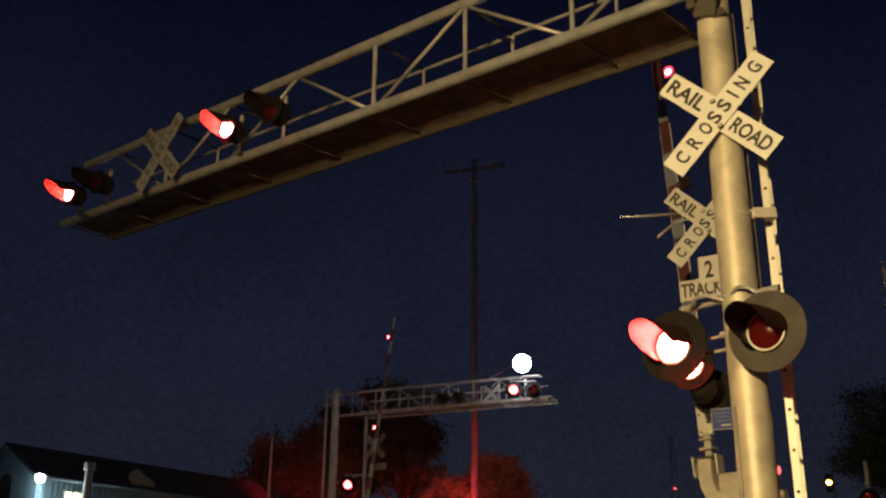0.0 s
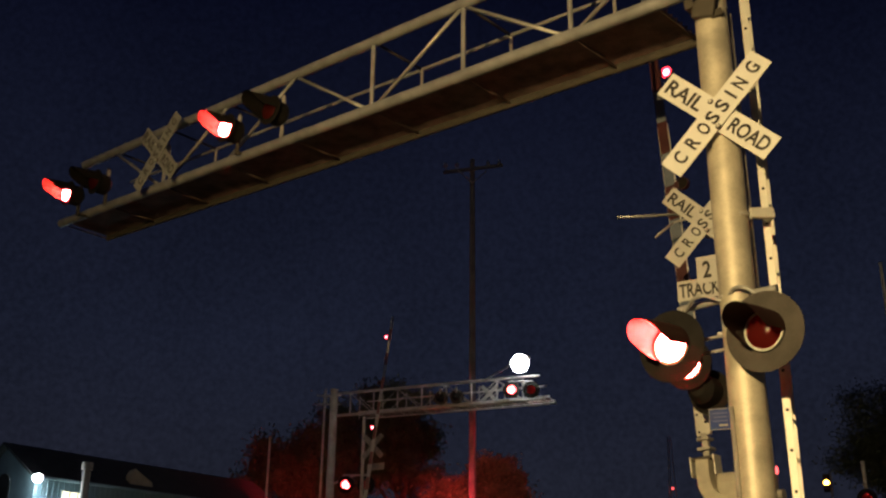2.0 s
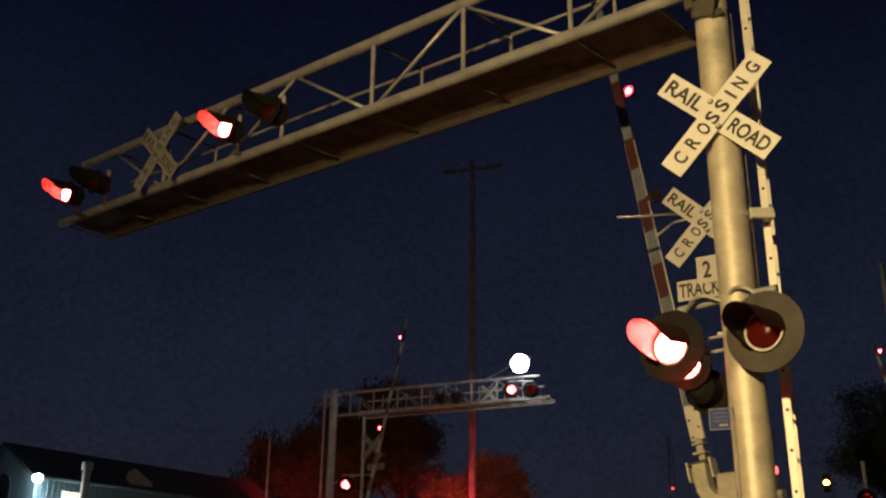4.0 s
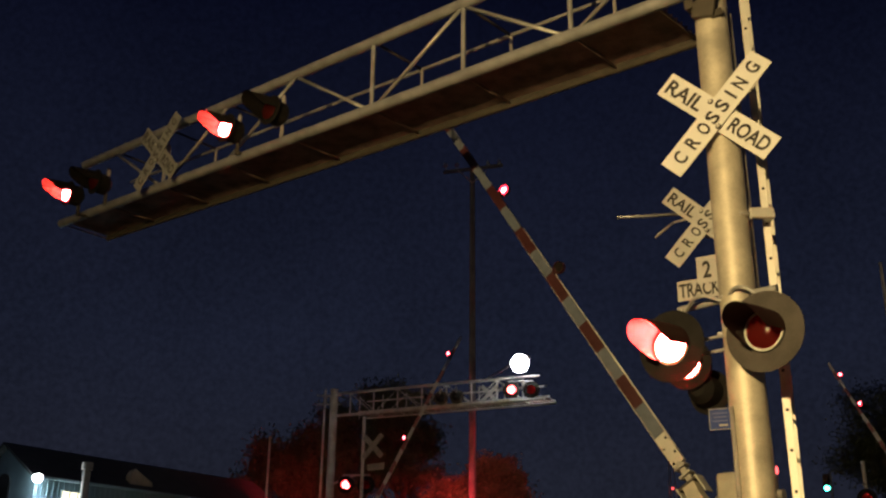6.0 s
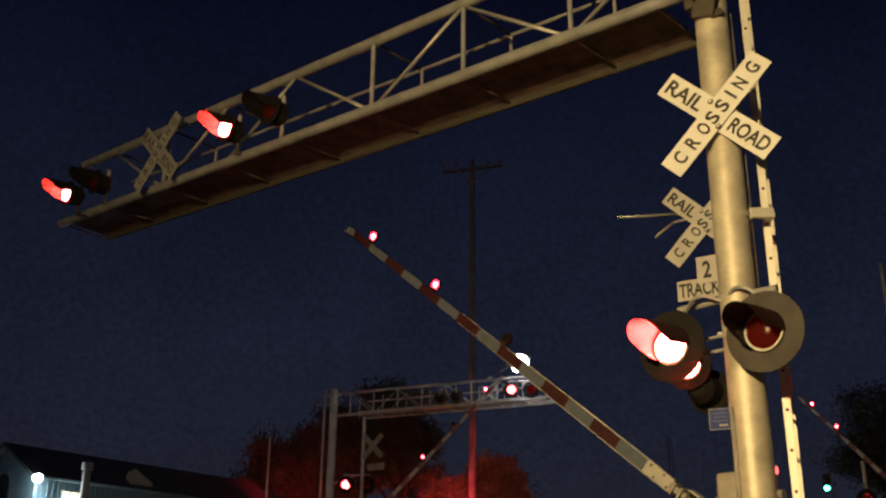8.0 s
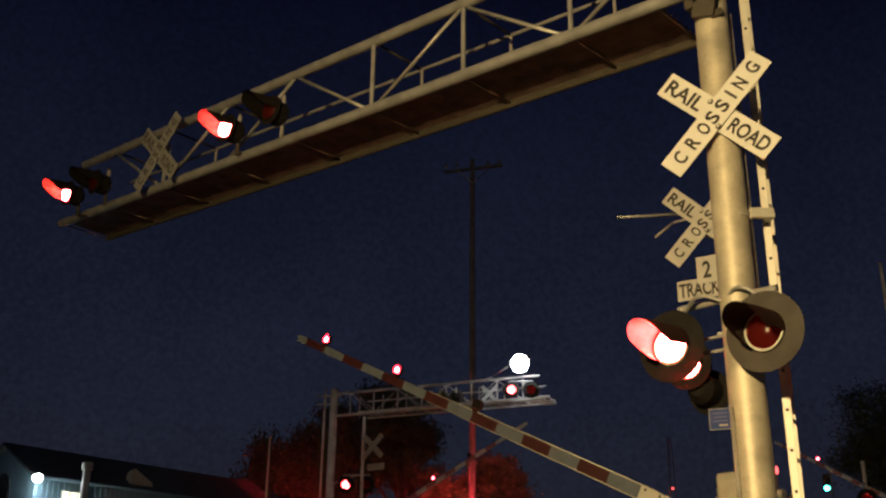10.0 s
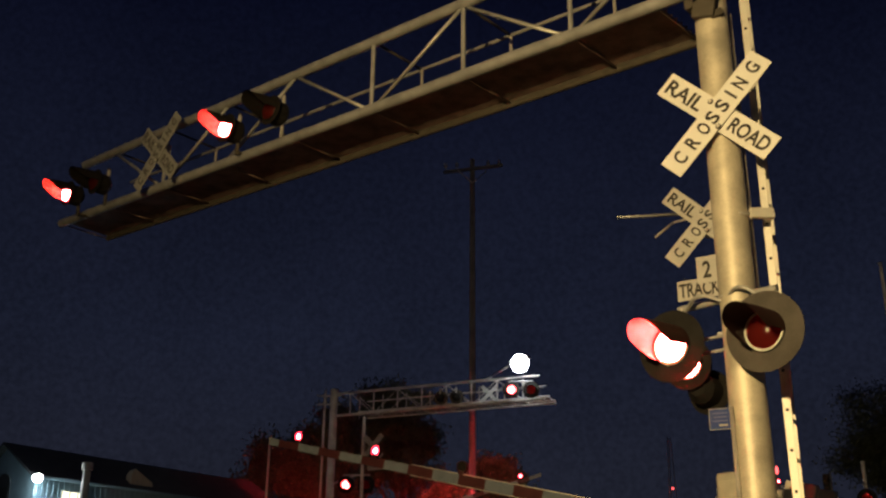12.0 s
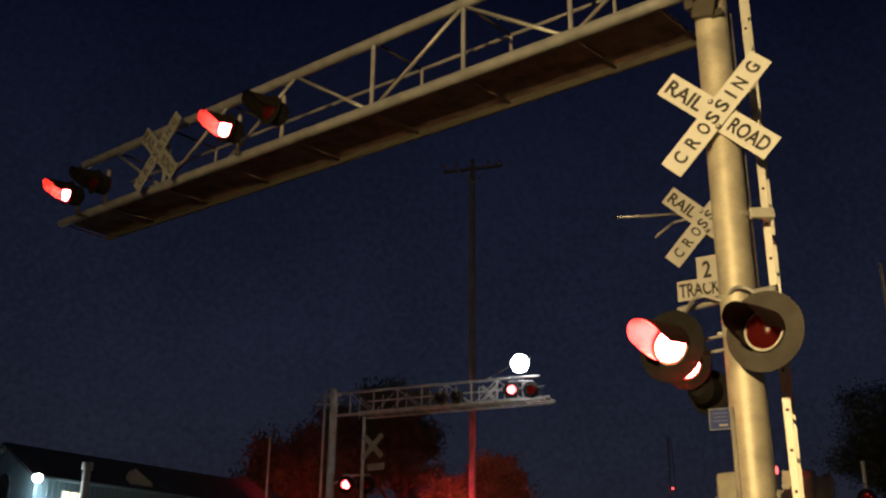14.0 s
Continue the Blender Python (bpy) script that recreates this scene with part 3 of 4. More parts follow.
# overhead lights and sign on the arm
for p, ph in (((-5.587, 14.5, 7.707), "L"), ((-5.101, 14.2, 7.758), "R"), ((-2.754, 12.0, 7.506), "L"), ((-2.132, 11.55, 7.523), "R")):
    crossing_light(facing(p), ph, "flashing crossing light hung on the overhead truss arm", 0.19, 0.40, 0.135, "overhead crossing lights", lit_mat=LIT_RED_ARM, disc_mat=DEEP_BLACK, hood_mat=DEEP_BLACK, ring_mat=BLACK_PAINT)
    q = Vector(p) + N * 0.20
    hang = thing("lamp_bracket", pose(0, 0, 0), "short steel bracket holding an overhead light to the truss", "bracket", "overhead lamp brackets")
    # light on the right-hand post is put into its lighter steel
    rod_part("post", q + Vector((0, 0, -0.30)), q + Vector((0, 0, 0.28)), 0.024, STEEL_OLD if p[0] > -2.5 else DARK_STEEL, hang)
    rod_part("stay", q + Vector((0, 0, -0.26)), q + N * 0.20 + Vector((0, 0, -0.26)), 0.02, DARK_STEEL, hang)
crossbuck(pose(-3.93, 13.2, 7.75, 0, 0, -42.2), "dimly lit white crossed boards on the overhead arm", face=SIGN_DIM, ink=INK_GREY)
# ladder behind the mast
ladder((2.610, 7.93, 0), (0.375, 0.927, 0), 1.0, 8.2, "pale aluminium ladder fixed to the signal mast")
lb = thing("ladder_bracket", pose(0, 0, 0), "bright steel bracket tying the ladder to the mast", "bracket")
box_part("strap", (0.20, 0.05, 0.085), ALU, lb, pose(2.525, 7.775, 4.575, 0, -4, 8), 0.006)
rod_part("pin", (2.33, 7.72, 4.55), (2.47, 7.79, 4.57), 0.018, STEEL_OLD, lb, 8)
box_part("clip", (0.05, 0.09, 0.05), ALU, lb, pose(2.60, 7.85, 4.57), 0.006)

# ---- gate mast behind the cantilever mast ----
GATE = Vector((2.915, 10.437, 2.688))
gate_mast = mast_pole("gate_mast", 2.86, 10.0, 5.9, 0.06, "slim galvanized gate mast behind the cantilever mast")
crossbuck(pose(2.628, 9.85, 5.385, 0, 0, -31.6), "grey-white crossed boards lettered in black on the gate mast", size=0.87, face=SIGN_GREY)


def plate_sign(name, m, w, h, mat, label, text=None, tw=0, th=0):
    s = thing(name, m, label, "sign")
    box_part("panel", (w, 0.006, h), mat, s, None, 0.002)
    if text:
        lettering(text, tw, th, s, pose((0.018 - w / 2 + tw / 2) if len(text) > 1 else 0, -0.0046, 0))
    box_part("bracket", (0.06, 0.12, h * 0.7), STEEL_OLD, s, pose(0, 0.064, 0), 0.004)
    return s


plate_sign("track_count_sign", pose(2.560, 9.70, 4.815, 0, 0, -31.6), 0.205, 0.275, SIGN_GREY, "small white plate with the track number", "2", 0.082, 0.175)
plate_sign("tracks_sign", pose(2.530, 9.73, 4.635, 0, 0, -31.6), 0.54, 0.205, SIGN_GREY, "white plate lettered tracks below the crossed boards", "TRACKS", 0.455, 0.150)
bsign = plate_sign("emergency_notice_sign", pose(2.143, 8.10, 2.993, 0, 0, -22) @ Matrix.Scale(0.75, 4), 0.225, 0.225, SIGN_BLUE, "small blue notice sign with unreadable white lines")
for zz, ww in ((0.06, 0.15), (0.02, 0.13), (-0.02, 0.15)):
    box_part("text_bar", (ww, 0.002, 0.012), PALE_LINES, bsign, pose(0, -0.0046, zz), 0)
box_part("text_bar", (0.09, 0.002, 0.020), SIGN_DIM, bsign, pose(0.03, -0.0046, -0.065), 0)
for sx, sz, ww, hh in ((0, 0.107, 0.225, 0.006), (0, -0.107, 0.225, 0.006), (0.109, 0, 0.006, 0.21), (-0.109, 0, 0.006, 0.21)):
    box_part("border", (ww, 0.002, hh), SIGN_DIM, bsign, pose(sx, -0.0046, sz), 0)
guide = thing("arm_guide_rods", pose(0, 0, 0), "thin bent steel guide rods on the gate mast", "bracket")
rod_part("rod", (1.75, 9.9, 5.437), (2.52, 10.1, 5.57), 0.014, STEEL, guide, 8, 0.018)
rod_part("rod", (2.126, 9.9, 5.227), (2.34, 10.0, 5.43), 0.012, STEEL_OLD, guide, 8)
rod_part("rod", (2.34, 10.0, 5.43), (2.86, 10.0, 5.58), 0.012, STEEL_OLD, guide, 8)
crossing_light(facing((2.368, 9.95, 3.93)), "L", "flashing crossing light on the gate mast", 0.25, 0.30, 0.145, "gate mast lights", disc_mat=BLACK_PAINT)
crossing_light(facing((2.60, 10.12, 3.70), 137), "X", "dark crossing light facing away on the gate mast", 0.22, 0.28, 0.13, "gate mast lights", disc_mat=BLACK_PAINT)
mech = thing("gate_mechanism", pose(3.0, 10.62, 0, 0, 0, -42), "pale grey cast gate mechanism housing on its stand", "gate machine")
box_part("housing", (0.46, 0.42, 0.75), CAST, mech, pose(0.02, 0, 2.63), 0.03)
box_part("door", (0.38, 0.02, 0.6), CAST, mech, pose(0.02, -0.222, 2.62), 0.01)
box_part("stand", (0.30, 0.30, 1.1), STEEL_OLD, mech, pose(0.02, 0, 1.75), 0.02)
rod_part("shaft", (-0.30, -0.02, 2.767), (0.4, -0.02, 2.767), 0.05, STEEL_OLD, mech)
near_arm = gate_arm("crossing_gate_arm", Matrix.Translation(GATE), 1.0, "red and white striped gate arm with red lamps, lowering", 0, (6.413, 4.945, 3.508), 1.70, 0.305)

# ---- far cantilever signal ----
FA, FN = Vector((0.9243, -0.3817, 0)), Vector((0.3817, 0.9243, 0))
far_mast = mast_pole("far_cantilever_mast", -4.09, 40.0, 11.02, 0.15, "distant galvanized cantilever mast with truss arm", False)
truss(far_mast, FA, FN, 10.015, 10.865, 0.0, 0.98, 8, 0.70, 0.055, 0.03, 0.8, range(0, 8), False)
ladder((-4.42, 40.0, 0), (-0.2, 1, 0), 5.0, 11.1, "thin ladder beside the distant mast", 0.31, 0.4, (0.05, 0.03), False)
hb = thing("mast_head_bracket", pose(0, 0, 0), "steel bars tying the ladder to the distant mast", "bracket")
for zz in (10.78, 10.45):
    rod_part("bar", (-4.75, 40.0, zz), (-3.8, 39.9, zz), 0.03, STEEL_FAR, hb, 8)
FFACE = -6.0
for p, ph, lbl in (((-3.332, 38.0, 7.137), "L", "distant flashing crossing light on the mast"), ((-2.603, 37.8, 7.113), "R", "distant flashing crossing light on the mast"), ((2.445, 36.6, 10.263), "L", "distant flashing light at the end of the arm"), ((3.121, 36.4, 10.22), "R", "distant flashing light at the end of the arm")):
    crossing_light(facing(p, FFACE, 4), ph, lbl, 0.30, 0.30, 0.16, "distant crossing lights", True, LIT_RED_FAR, BLACK_PAINT)
for p in ((-0.026, 38.0, 10.27), (0.55, 37.9, 10.3)):
    crossing_light(facing(p, 174), "X", "dark crossing light facing away on the distant arm", 0.26, 0.30, 0.15, "distant crossing lights", True, LIT_RED, DARK_STEEL)
# unseen back-facing lights, added extra strong to redden the trees
for p, ph in (((-3.61, 41.2, 7.637), "L"), ((-2.837, 41.2, 7.645), "R"), ((2.625, 39.3, 10.93), "L"), ((3.37, 39.3, 10.94), "R")):
    crossing_light(facing(p, 154 if p[0] < 0 else 178), ph, "unseen crossing light facing away beyond the distant mast", 0.26, 0.60, 0.15, "distant crossing lights", True, LIT_RED_BEAM_STRONG if p[0] < 0 else LIT_RED_BEAM, BLACK_PAINT)
crossing_light(facing((12.21, 31.0, 5.80), -20, 4), "R", "flashing crossing light beyond the side gate", 0.28, 0.3, 0.16, "distant crossing lights", True, LIT_RED_FAR, BLACK_PAINT)
crossbuck(pose(1.691, 37.0, 10.21, 0, 0, -10), "pale crossed boards on the distant arm", "distant crossing signs", False, 0.64, SIGN_DIM)
side_mast = mast_pole("side_signal_mast", 12.35, 31.35, 6.9, 0.06, "slim signal mast beyond the side gate", False)
rod_part("lamp_stay", (-0.14, -0.15, 6.25), (0, 0, 6.25), 0.03, STEEL_FAR, side_mast, 8)
fb = thing("light_crossarm", pose(0, 0, 0), "steel crossarm carrying lights on the distant mast", "bracket")
rod_part("pipe", (-3.45, 38.2, 7.50), (-2.50, 38.0, 7.48), 0.03, STEEL_FAR, fb, 8)
rod_part("stay", (-3.0, 38.1, 7.49), (-3.95, 40.0, 7.49), 0.035, STEEL_FAR, fb, 8)
fe = thing("light_crossarm", pose(0, 0, 0), "steel crossarm carrying lights at the end of the distant arm", "bracket")
rod_part("pipe", (2.35, 36.8, 10.62), (3.22, 36.6, 10.58), 0.025, STEEL_FAR, fe, 8)
rod_part("stay", (2.8, 36.7, 10.6), (3.0, 37.15, 10.6), 0.03, STEEL_FAR, fe, 8)
fgm = mast_pole("far_gate_mast", -2.66, 36.5, 9.2, 0.06, "slim distant gate mast", False)
crossbuck(pose(-2.297, 36.0, 8.116, 0, 0, -30), "dull crossed boards on the distant gate mast", "distant crossing signs", False, 0.85, SIGN_DIM)
plate_sign("tracks_sign", pose(-2.179, 36.0, 7.434, 0, 0, -30), 0.68, 0.23, SIGN_DIM, "small dull plate under the distant crossed boards")
FGATE = Vector((-2.572, 35.202, 5.243))
far_arm = gate_arm("crossing_gate_arm", Matrix.Translation(FGATE), 1.012, "distant striped gate arm with red lamps, lowering", 180, phases=("on", "R", "L"), white=TAPE_BRIGHT, red=TAPE_RED)
RGATE = Vector((13.533, 30.0, 5.086))
right_arm = gate_arm("crossing_gate_arm", Matrix.Translation(RGATE), 0.803, "striped gate arm beyond the tracks, lowering across the side road", 0, (6.29, 4.90, 2.62), white=TAPE_BRIGHT, red=TAPE_RED)
for p in (FGATE, RGATE):
    g = ground_z(p.y)
    fm = thing("gate_mechanism", pose(p.x + 0.25, p.y + 0.3, 0), "grey gate mechanism housing on its stand", "gate machine")
    box_part("housing", (0.45, 0.42, 0.7), CAST, fm, pose(0, 0, p.z), 0.03)
    box_part("stand", (0.3, 0.3, p.z - 0.3 - g), STEEL_OLD, fm, pose(0, 0, (p.z - 0.3 + g) / 2), 0.02)

# ---- utility pole with white lamp ----
up = thing("utility_pole", pose(1.388, 47.0, 0), "tall dark wooden utility pole with crossarm and insulators", "utility pole")
bm = bmesh.new()
rod(bm, (0, 0, ground_z(47) - 0.3), (0, 0, 24.3), 0.17, 0.12, 14)
part("pole", bm, WOOD, up, smooth=True)
bm = bmesh.new()
box(bm, (2.9, 0.12, 0.14), pose(0.03, -0.18, 23.72, 0, -4.0, -9), 0.01)
part("crossarm", bm, WOOD, up)
for x in (-1.3, -0.75, 0.75, 1.3):
    bm = bmesh.new()
    rod(bm, (x, -0.18 - x * 0.15, 23.75), (x, -0.18 - x * 0.15, 24.08), 0.02, 0.02, 8)
    for k in range(3):
        rod(bm, (x, -0.18 - x * 0.15, 23.92 + 0.07 * k), (x, -0.18 - x * 0.15, 23.96 + 0.07 * k), 0.10 - 0.02 * k, 0.06, 10)
    part("insulator", bm, PORCELAIN, up, "grey ceramic insulator")
for x in (-0.7, 0.7):
    rod_part("brace", (x, -0.12, 23.66), (0, -0.1, 23.0), 0.025, STEEL_FAR, up, 6)
sl = thing("floodlight", pose(0, 0, 0), "white floodlight on a bracket above the distant truss arm", "floodlight")
rod_part("bracket_arm", (1.62, 37.7, 10.92), (2.52, 35.95, 11.06), 0.03, STEEL, sl, 8)
bm = bmesh.new()
bmesh.ops.create_uvsphere(bm, u_segments=20, v_segments=12, radius=1.0)
bmesh.ops.transform(bm, matrix=pose(2.70, 35.9, 11.14, 0, -12, -20) @ Matrix.Diagonal((0.40, 0.20, 0.13, 1)), verts=bm.verts)
part("head", bm, STEEL_FAR, sl, smooth=True)
# globe larger than the real lamp: its glare is put into the shape
bm = bmesh.new()
bmesh.ops.create_uvsphere(bm, u_segments=20, v_segments=12, radius=0.31)
bmesh.ops.transform(bm, matrix=pose(2.70, 35.8, 11.0), verts=bm.verts)
part("globe", bm, LIT_WHITE, sl, "white globe oversized to stand for the lamp's glare", smooth=True)

# ---- warm street lamp behind the camera, which lights the mast ----
wl_thing = thing("street_lamp", pose(-4.0, -2.8, 0), "warm street lamp on a steel pole", "street lamp")
rod_part("pole", (0, -0.8, -0.1), (0, -0.8, 5.3), 0.09, STEEL, wl_thing, 12, 0.06)
rod_part("arm", (0, -0.8, 5.2), (0, 0.1, 5.35), 0.03, STEEL, wl_thing, 8)
bm = bmesh.new()
box(bm, (0.3, 0.7, 0.14), pose(0, 0.3, 5.38), 0.04)
part("head", bm, STEEL_FAR, wl_thing)
lamp = bpy.data.lights.new("street_light", "SPOT")
lamp.energy, lamp.color, lamp.shadow_soft_size = 6000, (1.0, 0.71, 0.31), 0.12
lamp.spot_size, lamp.spot_blend = radians(100), 1.0
lo = new("street_light", lamp)
lo.matrix_basis = look((-4.0, -2.4, 5.0), (1.9, 8.2, 3.9))

# ---- low building with floodlight ----
def building():
    b = thing("metal_building", pose(0, 0, 0), "low blue-grey metal building with a dark gabled roof", "building")
    peak = Vector((-15.339, 38.0, 8.40))
    g, e, half, drop = 3.2, Vector((0.741, -0.6715, 0)), 2.2, 1.25
    length = 10.6
    n = N
    bm = bmesh.new()
    prof = [(-half, g), (half, g), (half, peak.z - drop), (0, peak.z), (-half, peak.z - drop)]
    rings = []
    for s in (0, length):
        rings.append([bm.verts.new((peak.x + e.x * u + n.x * s, peak.y + e.y * u + n.y * s, z - 0.05)) for u, z in prof])
    bm.faces.new(rings[0])
    bm.faces.new(rings[1][::-1])
    for i in range(5):
        j = (i + 1) % 5
        bm.faces.new((rings[0][j], rings[0][i], rings[1][i], rings[1][j]))
    part("wall", bm, SIDING, b, "pale blue metal siding")
    rot = math.degrees(math.atan2(n.y, n.x))
    for k in range(52):
        s = 0.1 + k * 0.2
        p = peak + e * (half + 0.012) + n * s
        box_part("siding_rib", (0.05, 0.03, peak.z - drop - g - 0.1), SIDING, b, pose(p.x, p.y, (g + peak.z - drop) / 2 - 0.05, 0, 0, rot), 0.0)
    for sgn in (-1, 1):
        bm = bmesh.new()
        slope = math.hypot(half, drop) + 0.25
        c = peak + e * (sgn * (half + 0.2) / 2) + n * (length / 2) + Vector((0, 0, -drop / 2 * (half + 0.2) / half + 0.04))
        ang = math.degrees(math.atan2(drop, half))
        box(bm, (length + 0.5, slope, 0.09), Matrix.Translation(c) @ pose(0, 0, 0, 0, 0, rot) @ pose(0, 0, 0, sgn * ang, 0, 0), 0.01)
        part("roof_slope", bm, ROOFING, b, "dark roof")
    # gutter along the eave
    p0 = peak + e * (half + 0.28) + Vector((0, 0, -drop - 0.12))
    rod_part("gutter", p0 - n * 0.2, p0 + n * (length + 0.2), 0.05, SIDING, b, 8)
    wp = peak + e * (half + 0.03) + n * 1.45
    box_part("window", (0.9, 0.04, 0.7), LIT_WINDOW, b, pose(wp.x, wp.y, 6.35, 0, 0, rot), 0.0, "lit window")
    for k in (-0.45, -0.15, 0.15, 0.45):
        q = wp + n * k
        box_part("window_bar", (0.04, 0.07, 0.8), SIDING, b, pose(q.x, q.y, 6.35, 0, 0, rot), 0.0)
    bm = bmesh.new()
    v, w = [], []
    for u, z in ((3.72, 7.12), (4.66, 7.18), (4.62, 7.44), (3.86, 7.86), (3.72, 7.70)):
        q = peak + e * 2.12 + n * u
        v.append(bm.verts.new((q.x, q.y, z)))
        w.append(bm.verts.new((q.x - e.x * 0.35, q.y - e.y * 0.35, z - 0.02)))
    bm.faces.new(v)
    bm.faces.new(w[::-1])
    for i in range(5):
        j = (i + 1) % 5
        bm.faces.new((v[j], v[i], w[i], w[j]))
    part("dormer", bm, TAN, b, "small tan gabled dormer")
    op = peak - e * 0.02 - n * 0.02
    bm = bmesh.new()
    box(bm, (1.0, 0.06, 1.6), Matrix.Translation((op.x, op.y, 6.1)) @ pose(0, 0, 0, 0, 0, rot - 90))
    bmesh.ops.create_cone(bm, cap_ends=True, segments=24, radius1=0.5, radius2=0.5, depth=0.06, matrix=Matrix.Translation((op.x, op.y, 6.9)) @ pose(0, 0, 0, 0, 0, rot - 90) @ pose(0, 0, 0, 90, 0, 0))
    part("gable_door", bm, ROOFING, b, "dark arched loft door")
    vent = thing("roof_vent", pose(-11.83, 36.0, 0), "galvanized round roof vent pipe with cap", "vent pipe")
    rod_part("pipe", (0, 0, 6.2), (0, 0, 7.28), 0.13, STEEL_OLD, vent, 14)
    rod_part("cap", (0, 0, 7.22), (0, 0, 7.46), 0.19, STEEL_OLD, vent, 14)
    fl = thing("floodlight", pose(-13.45, 36.05, 6.95), "glaring white floodlight under the eave", "floodlight")
    box_part("housing", (0.30, 0.12, 0.22), STEEL_FAR, fl, pose(0, 0.08, 0.02), 0.02)
    bm = bmesh.new()
    bmesh.ops.create_uvsphere(bm, u_segments=18, v_segments=10, radius=0.15)
    bmesh.ops.transform(bm, matrix=pose(0, -0.04, -0.01) @ Matrix.Diagonal((1, 0.6, 0.9, 1)), verts=bm.verts)
    part("lens", bm, LIT_FLOOD, fl, "glaring white lens", smooth=True)
    box_part("arm", (0.05, 0.7, 0.05), STEEL_FAR, fl, pose(-0.1, 0.35, 0.05, 0, 0, 20), 0.0)
    fp = bpy.data.lights.new("floodlight_beam", "POINT")
    fp.energy, fp.color, fp.shadow_soft_size = 60, (0.72, 0.92, 1.0), 0.15
    new("floodlight_beam", fp).location = (-13.5, 35.85, 6.85)


building()
flag = thing("flagpole", pose(-5.30, 33.0, 0), "thin pale metal pole", "pole")
rod_part("pole", (0, 0, ground_z(33)), (0, 0, 7.75), 0.04, ALU, flag, 8, 0.03)
rod_part("cap", (0, 0, 7.75), (0, 0, 7.80), 0.05, ALU, flag, 8)
side = thing("light_pole", pose(13.15, 30.0, 0), "slim dark metal pole at the roadside", "pole")
rod_part("pole", (0, 0, ground_z(30)), (0, 0, 12.6), 0.07, STEEL_FAR, side, 10, 0.05)
rod_part("cap", (0, 0, 12.6), (0, 0, 12.66), 0.06, STEEL_FAR, side, 10)

# ---- traffic signal far up the road ----
sig = thing("traffic_signal", pose(26.85, 75.0, 0, 0, 0, -19), "black three-lamp traffic signal on a pole", "traffic light")
rod_part("pole", (0.3, 0.3, ground_z(75)), (0.3, 0.3, 14.2), 0.09, STEEL_FAR, sig, 10)
box_part("housing", (0.45, 0.25, 1.25), BLACK_PAINT, sig, pose(0, 0.2, 13.40), 0.03)
SIGNALS = []
for z, mat, nm in ((13.80, LIT_SIGNAL_RED, "red"), (13.40, LIT_YELLOW, "yellow"), (13.02, LIT_GREEN, "green")):
    bm = bmesh.new()
    ring_disc(bm, 0.20, 0.185, 0.22, 18, -0.02)
    part("visor", bm, BLACK_PAINT, sig, m=pose(0, 0, z))
    bm = bmesh.new()
    bmesh.ops.create_cone(bm, cap_ends=True, segments=20, radius1=0.18, radius2=0.18, depth=0.012, matrix=pose(0, 0, 0, 90, 0, 0))
    for f in bm.faces:
        f.material_index = 1 if f.calc_center_median().y < -0.004 else 0
    SIGNALS.append((part("lamp_reflector", bm, [REFLECTOR, mat], sig, nm + " signal lamp", pose(0, 0.04, z)), nm, (0, 0.04, z)))
spot = thing("street_lamp", pose(31.582, 80.0, 0), "distant small white lamp on a pole", "street lamp")
rod_part("pole", (0, 0.3, ground_z(80)), (0, 0.3, 14.3), 0.07, STEEL_FAR, spot, 8)
bm = bmesh.new()
bmesh.ops.create_uvsphere(bm, u_segments=12, v_segments=8, radius=0.10)
bmesh.ops.translate(bm, vec=(0, 0, 14.13), verts=bm.verts)
part("globe", bm, LIT_FLOOD, spot, "small white globe")

lamp_post = thing("signal_post", pose(11.257, 36.0, 0), "distant slim post with a small narrow red lamp", "signal")
rod_part("post", (0, 0.1, ground_z(36)), (0, 0.1, 7.62), 0.05, STEEL_FAR, lamp_post, 8)
bm = bmesh.new()
bmesh.ops.create_uvsphere(bm, u_segments=12, v_segments=8, radius=0.14)
bmesh.ops.transform(bm, matrix=pose(0, -0.05, 7.44) @ Matrix.Diagonal((0.34, 0.4, 1.0, 1)), verts=bm.verts)
part("lamp", bm, LIT_SIGNAL_RED, lamp_post, "narrow glowing red lamp")
tower = thing("radio_mast", pose(19.313, 90.0, 0), "slender far-off lattice mast with a red lamp", "radio mast")
for dx, dy in ((-0.25, 0), (0.25, 0), (0, 0.4)):
    rod_part("leg", (dx * 2, dy * 2, ground_z(90)), (dx * 0.5, dy * 0.5, 19.5), 0.035, STEEL_OLD, tower, 6)
for k in range(8):
    z, w0 = 10.0 + k * 1.15, 0.45 - 0.035 * k
    rod_part("brace", (-w0, 0, z), (w0, 0, z + 1.0), 0.02, STEEL_OLD, tower, 5)
bm = bmesh.new()
bmesh.ops.create_uvsphere(bm, u_segments=10, v_segments=6, radius=0.09)
bmesh.ops.translate(bm, vec=(0, -0.15, 15.2), verts=bm.verts)
part("lamp", bm, LIT_SIGNAL_RED, tower, "small red lamp")

# ---- trees ----
tree(-4.4, 56.0, 10.5, 2.6, 3, "dark broad tree behind the distant mast", 15000, 0.13)
tree(-2.2, 57.0, 10.4, 2.2, 8, "dark tree behind the distant gate", 12000, 0.13)
tree(-8.4, 57.0, 7.4, 2.6, 5, "dark low tree beyond the building", 11000, 0.13)
tree(-6.3, 55.0, 8.0, 2.1, 9, "dark shrubby tree beside the distant mast", 9000, 0.13)
tree(2.2, 48.5, 5.6, 1.7, 11, "round tree lit red by the crossing lights", 12000, 0.11)
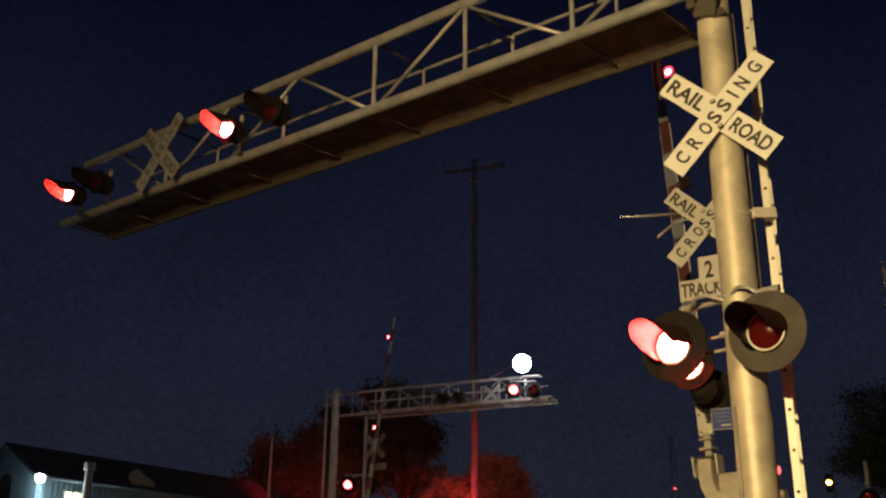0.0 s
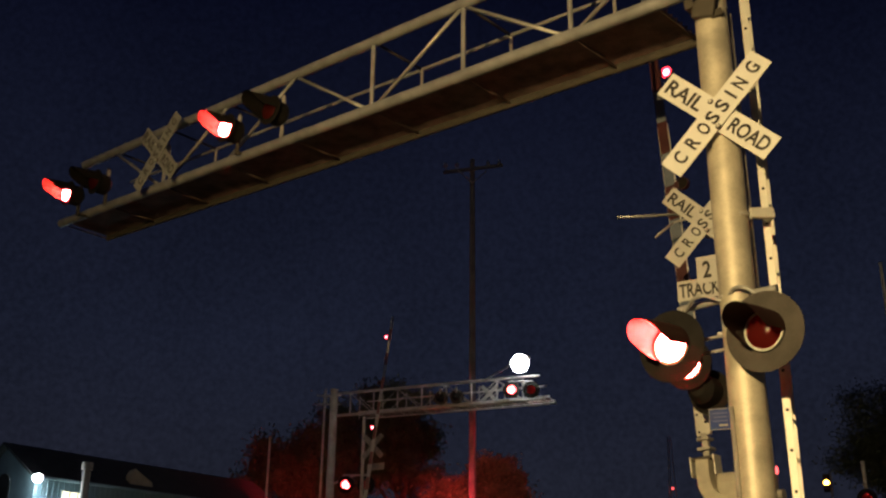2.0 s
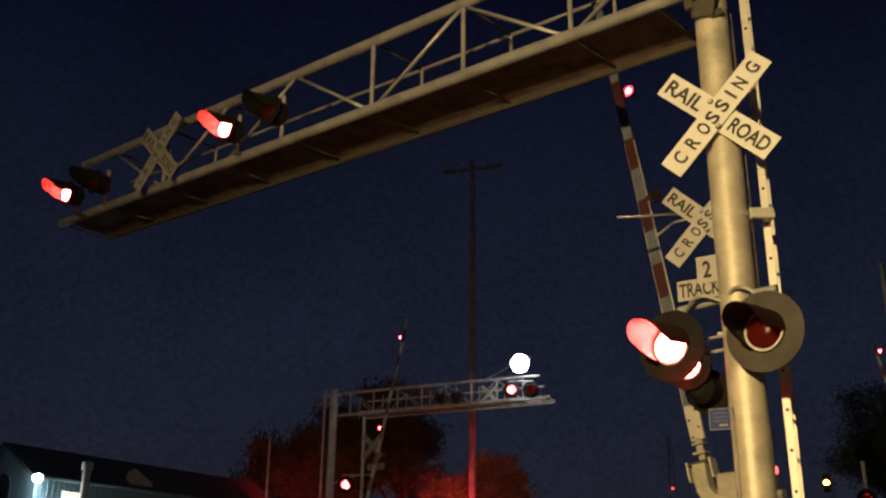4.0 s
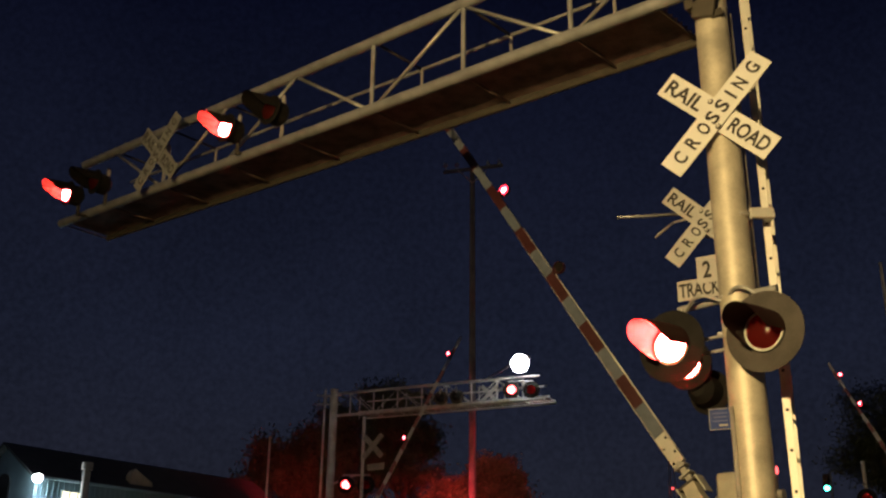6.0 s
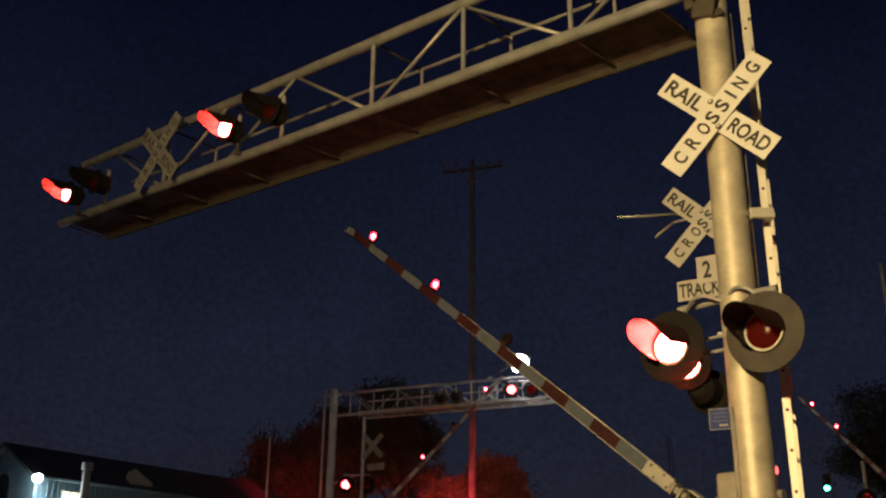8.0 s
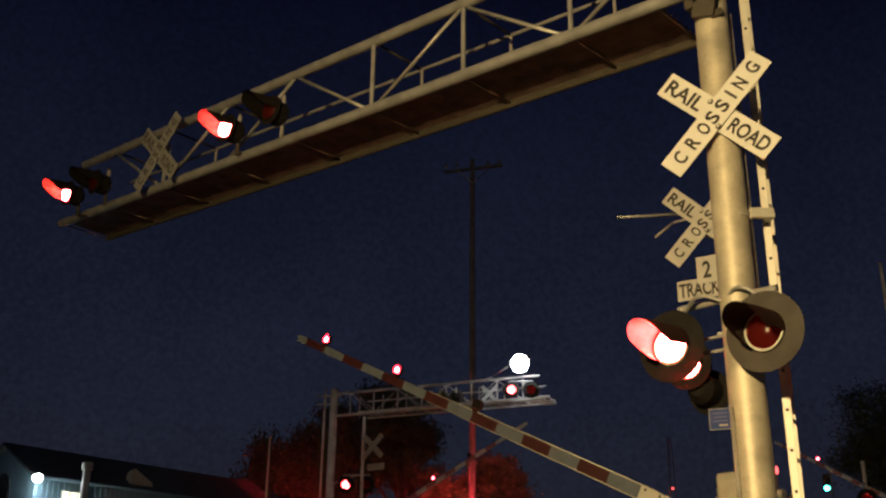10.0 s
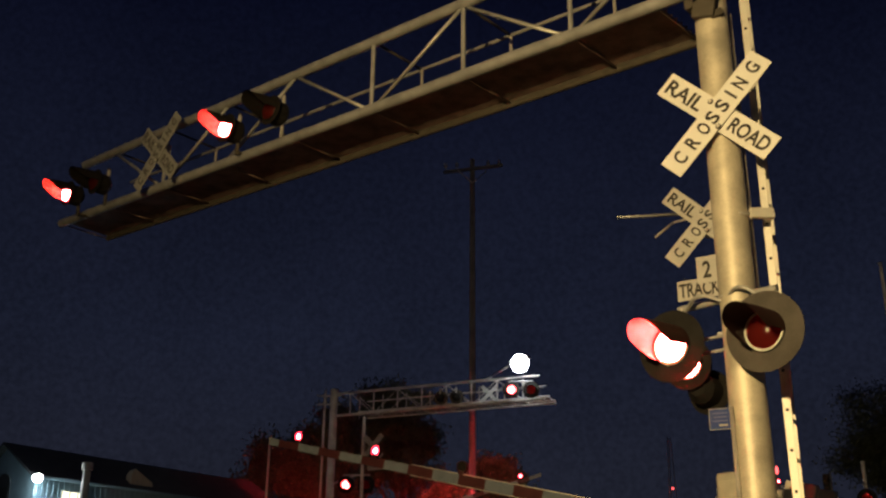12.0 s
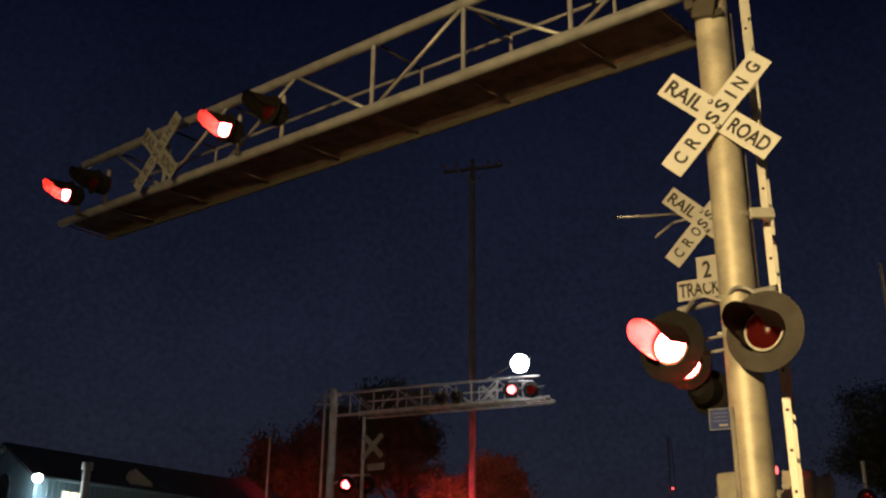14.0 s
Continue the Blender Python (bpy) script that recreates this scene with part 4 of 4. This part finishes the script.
tree(0.3, 52.0, 5.0, 1.5, 12, "low tree lit red by the crossing lights", 8000, 0.11)
tree(20.4, 46.0, 8.9, 2.9, 13, "dark tree beyond the side road", 52000, 0.10)

# ---- motions ----
FLIPS = [0.42 + 0.494 * k for k in range(28)]


def turned(base, deg):
    return Matrix.Translation(base) @ pose(0, 0, 0, 0, 0, deg)


def flash_rows(base, first, times):
    """Rows for a bulb that swings half a turn at each of the times; first: 0 shows its lit face, 180 its back."""
    rows, deg = [(0.0, turned(base, first))], first
    for t in times:
        f = round(t * FPS)
        for k in range(4):
            rows.append(((f - 1 + k) / FPS, turned(base, deg + 60 * k)))
        deg += 180
    rows.append((14.0, turned(base, deg)))
    return rows


def arm_rows(pivot, heading, angles):
    return [(t, Matrix.Translation(pivot) @ pose(0, 0, 0, 0, 0, heading) @ pose(0, 0, 0, 0, -a, 0)) for t, a in angles]


def motions():
    down = [(0, 86.6), (3.2, 86.5), (3.6, 84.7), (4.2, 78.4), (4.8, 71.3), (5.5, 63.2), (6.1, 56.6), (6.5, 52.85), (7.0, 47.95), (7.5, 43.6), (8.0, 40.2), (9.0, 33.1), (10.0, 26.3), (10.5, 23.0), (11.0, 19.95), (11.5, 16.95), (12.0, 14.1), (12.5, 11.4), (13.0, 8.8), (13.5, 6.3), (14.0, 4.2)]
    walk(near_arm, arm_rows(GATE, 140.552, down))
    far_down = [(0, 80.7), (3.2, 80.6), (3.7, 78.0), (4.4, 70.5), (5.3, 61.0), (6.2, 53.0), (6.8, 47.2), (7.1, 44.9), (7.5, 40.9), (8.2, 35.1), (9.0, 29.2), (10.0, 22.3), (10.5, 18.75), (11.0, 15.2), (11.5, 12.05), (12.0, 9.1), (12.5, 6.4), (13.1, 3.9), (14.0, 1.8)]
    walk(far_arm, arm_rows(FGATE, -38.5, far_down))
    right_down = [(0, 87.0), (2.8, 87.0), (3.4, 84.5), (4.2, 77.5), (5.5, 66.5), (6.5, 59.1), (7.5, 51.55), (8.0, 47.9), (9.2, 38.0), (10.5, 27.0), (11.0, 23.55), (11.5, 20.2), (12.4, 15.0), (13.2, 9.5), (14.0, 5.0)]
    walk(right_arm, arm_rows(RGATE, 127.7, right_down))
    for bulb, phase, base in ROTORS:
        if phase in ("L", "R"):
            walk(bulb, flash_rows((0, base, 0), 0 if phase == "L" else 180, FLIPS))
        elif phase == "X":
            walk(bulb, [(0.0, turned((0, base, 0), 180)), (14.0, turned((0, base, 0), 180))])
        else:
            walk(bulb, flash_rows(base, phase, FLIPS))
    for bulb, nm, base in SIGNALS:
        first, times = {"yellow": (0, [4.2]), "red": (180, [4.2, 5.45]), "green": (180, [5.45, 11.85])}[nm]
        walk(bulb, flash_rows(base, first, times))


motions()
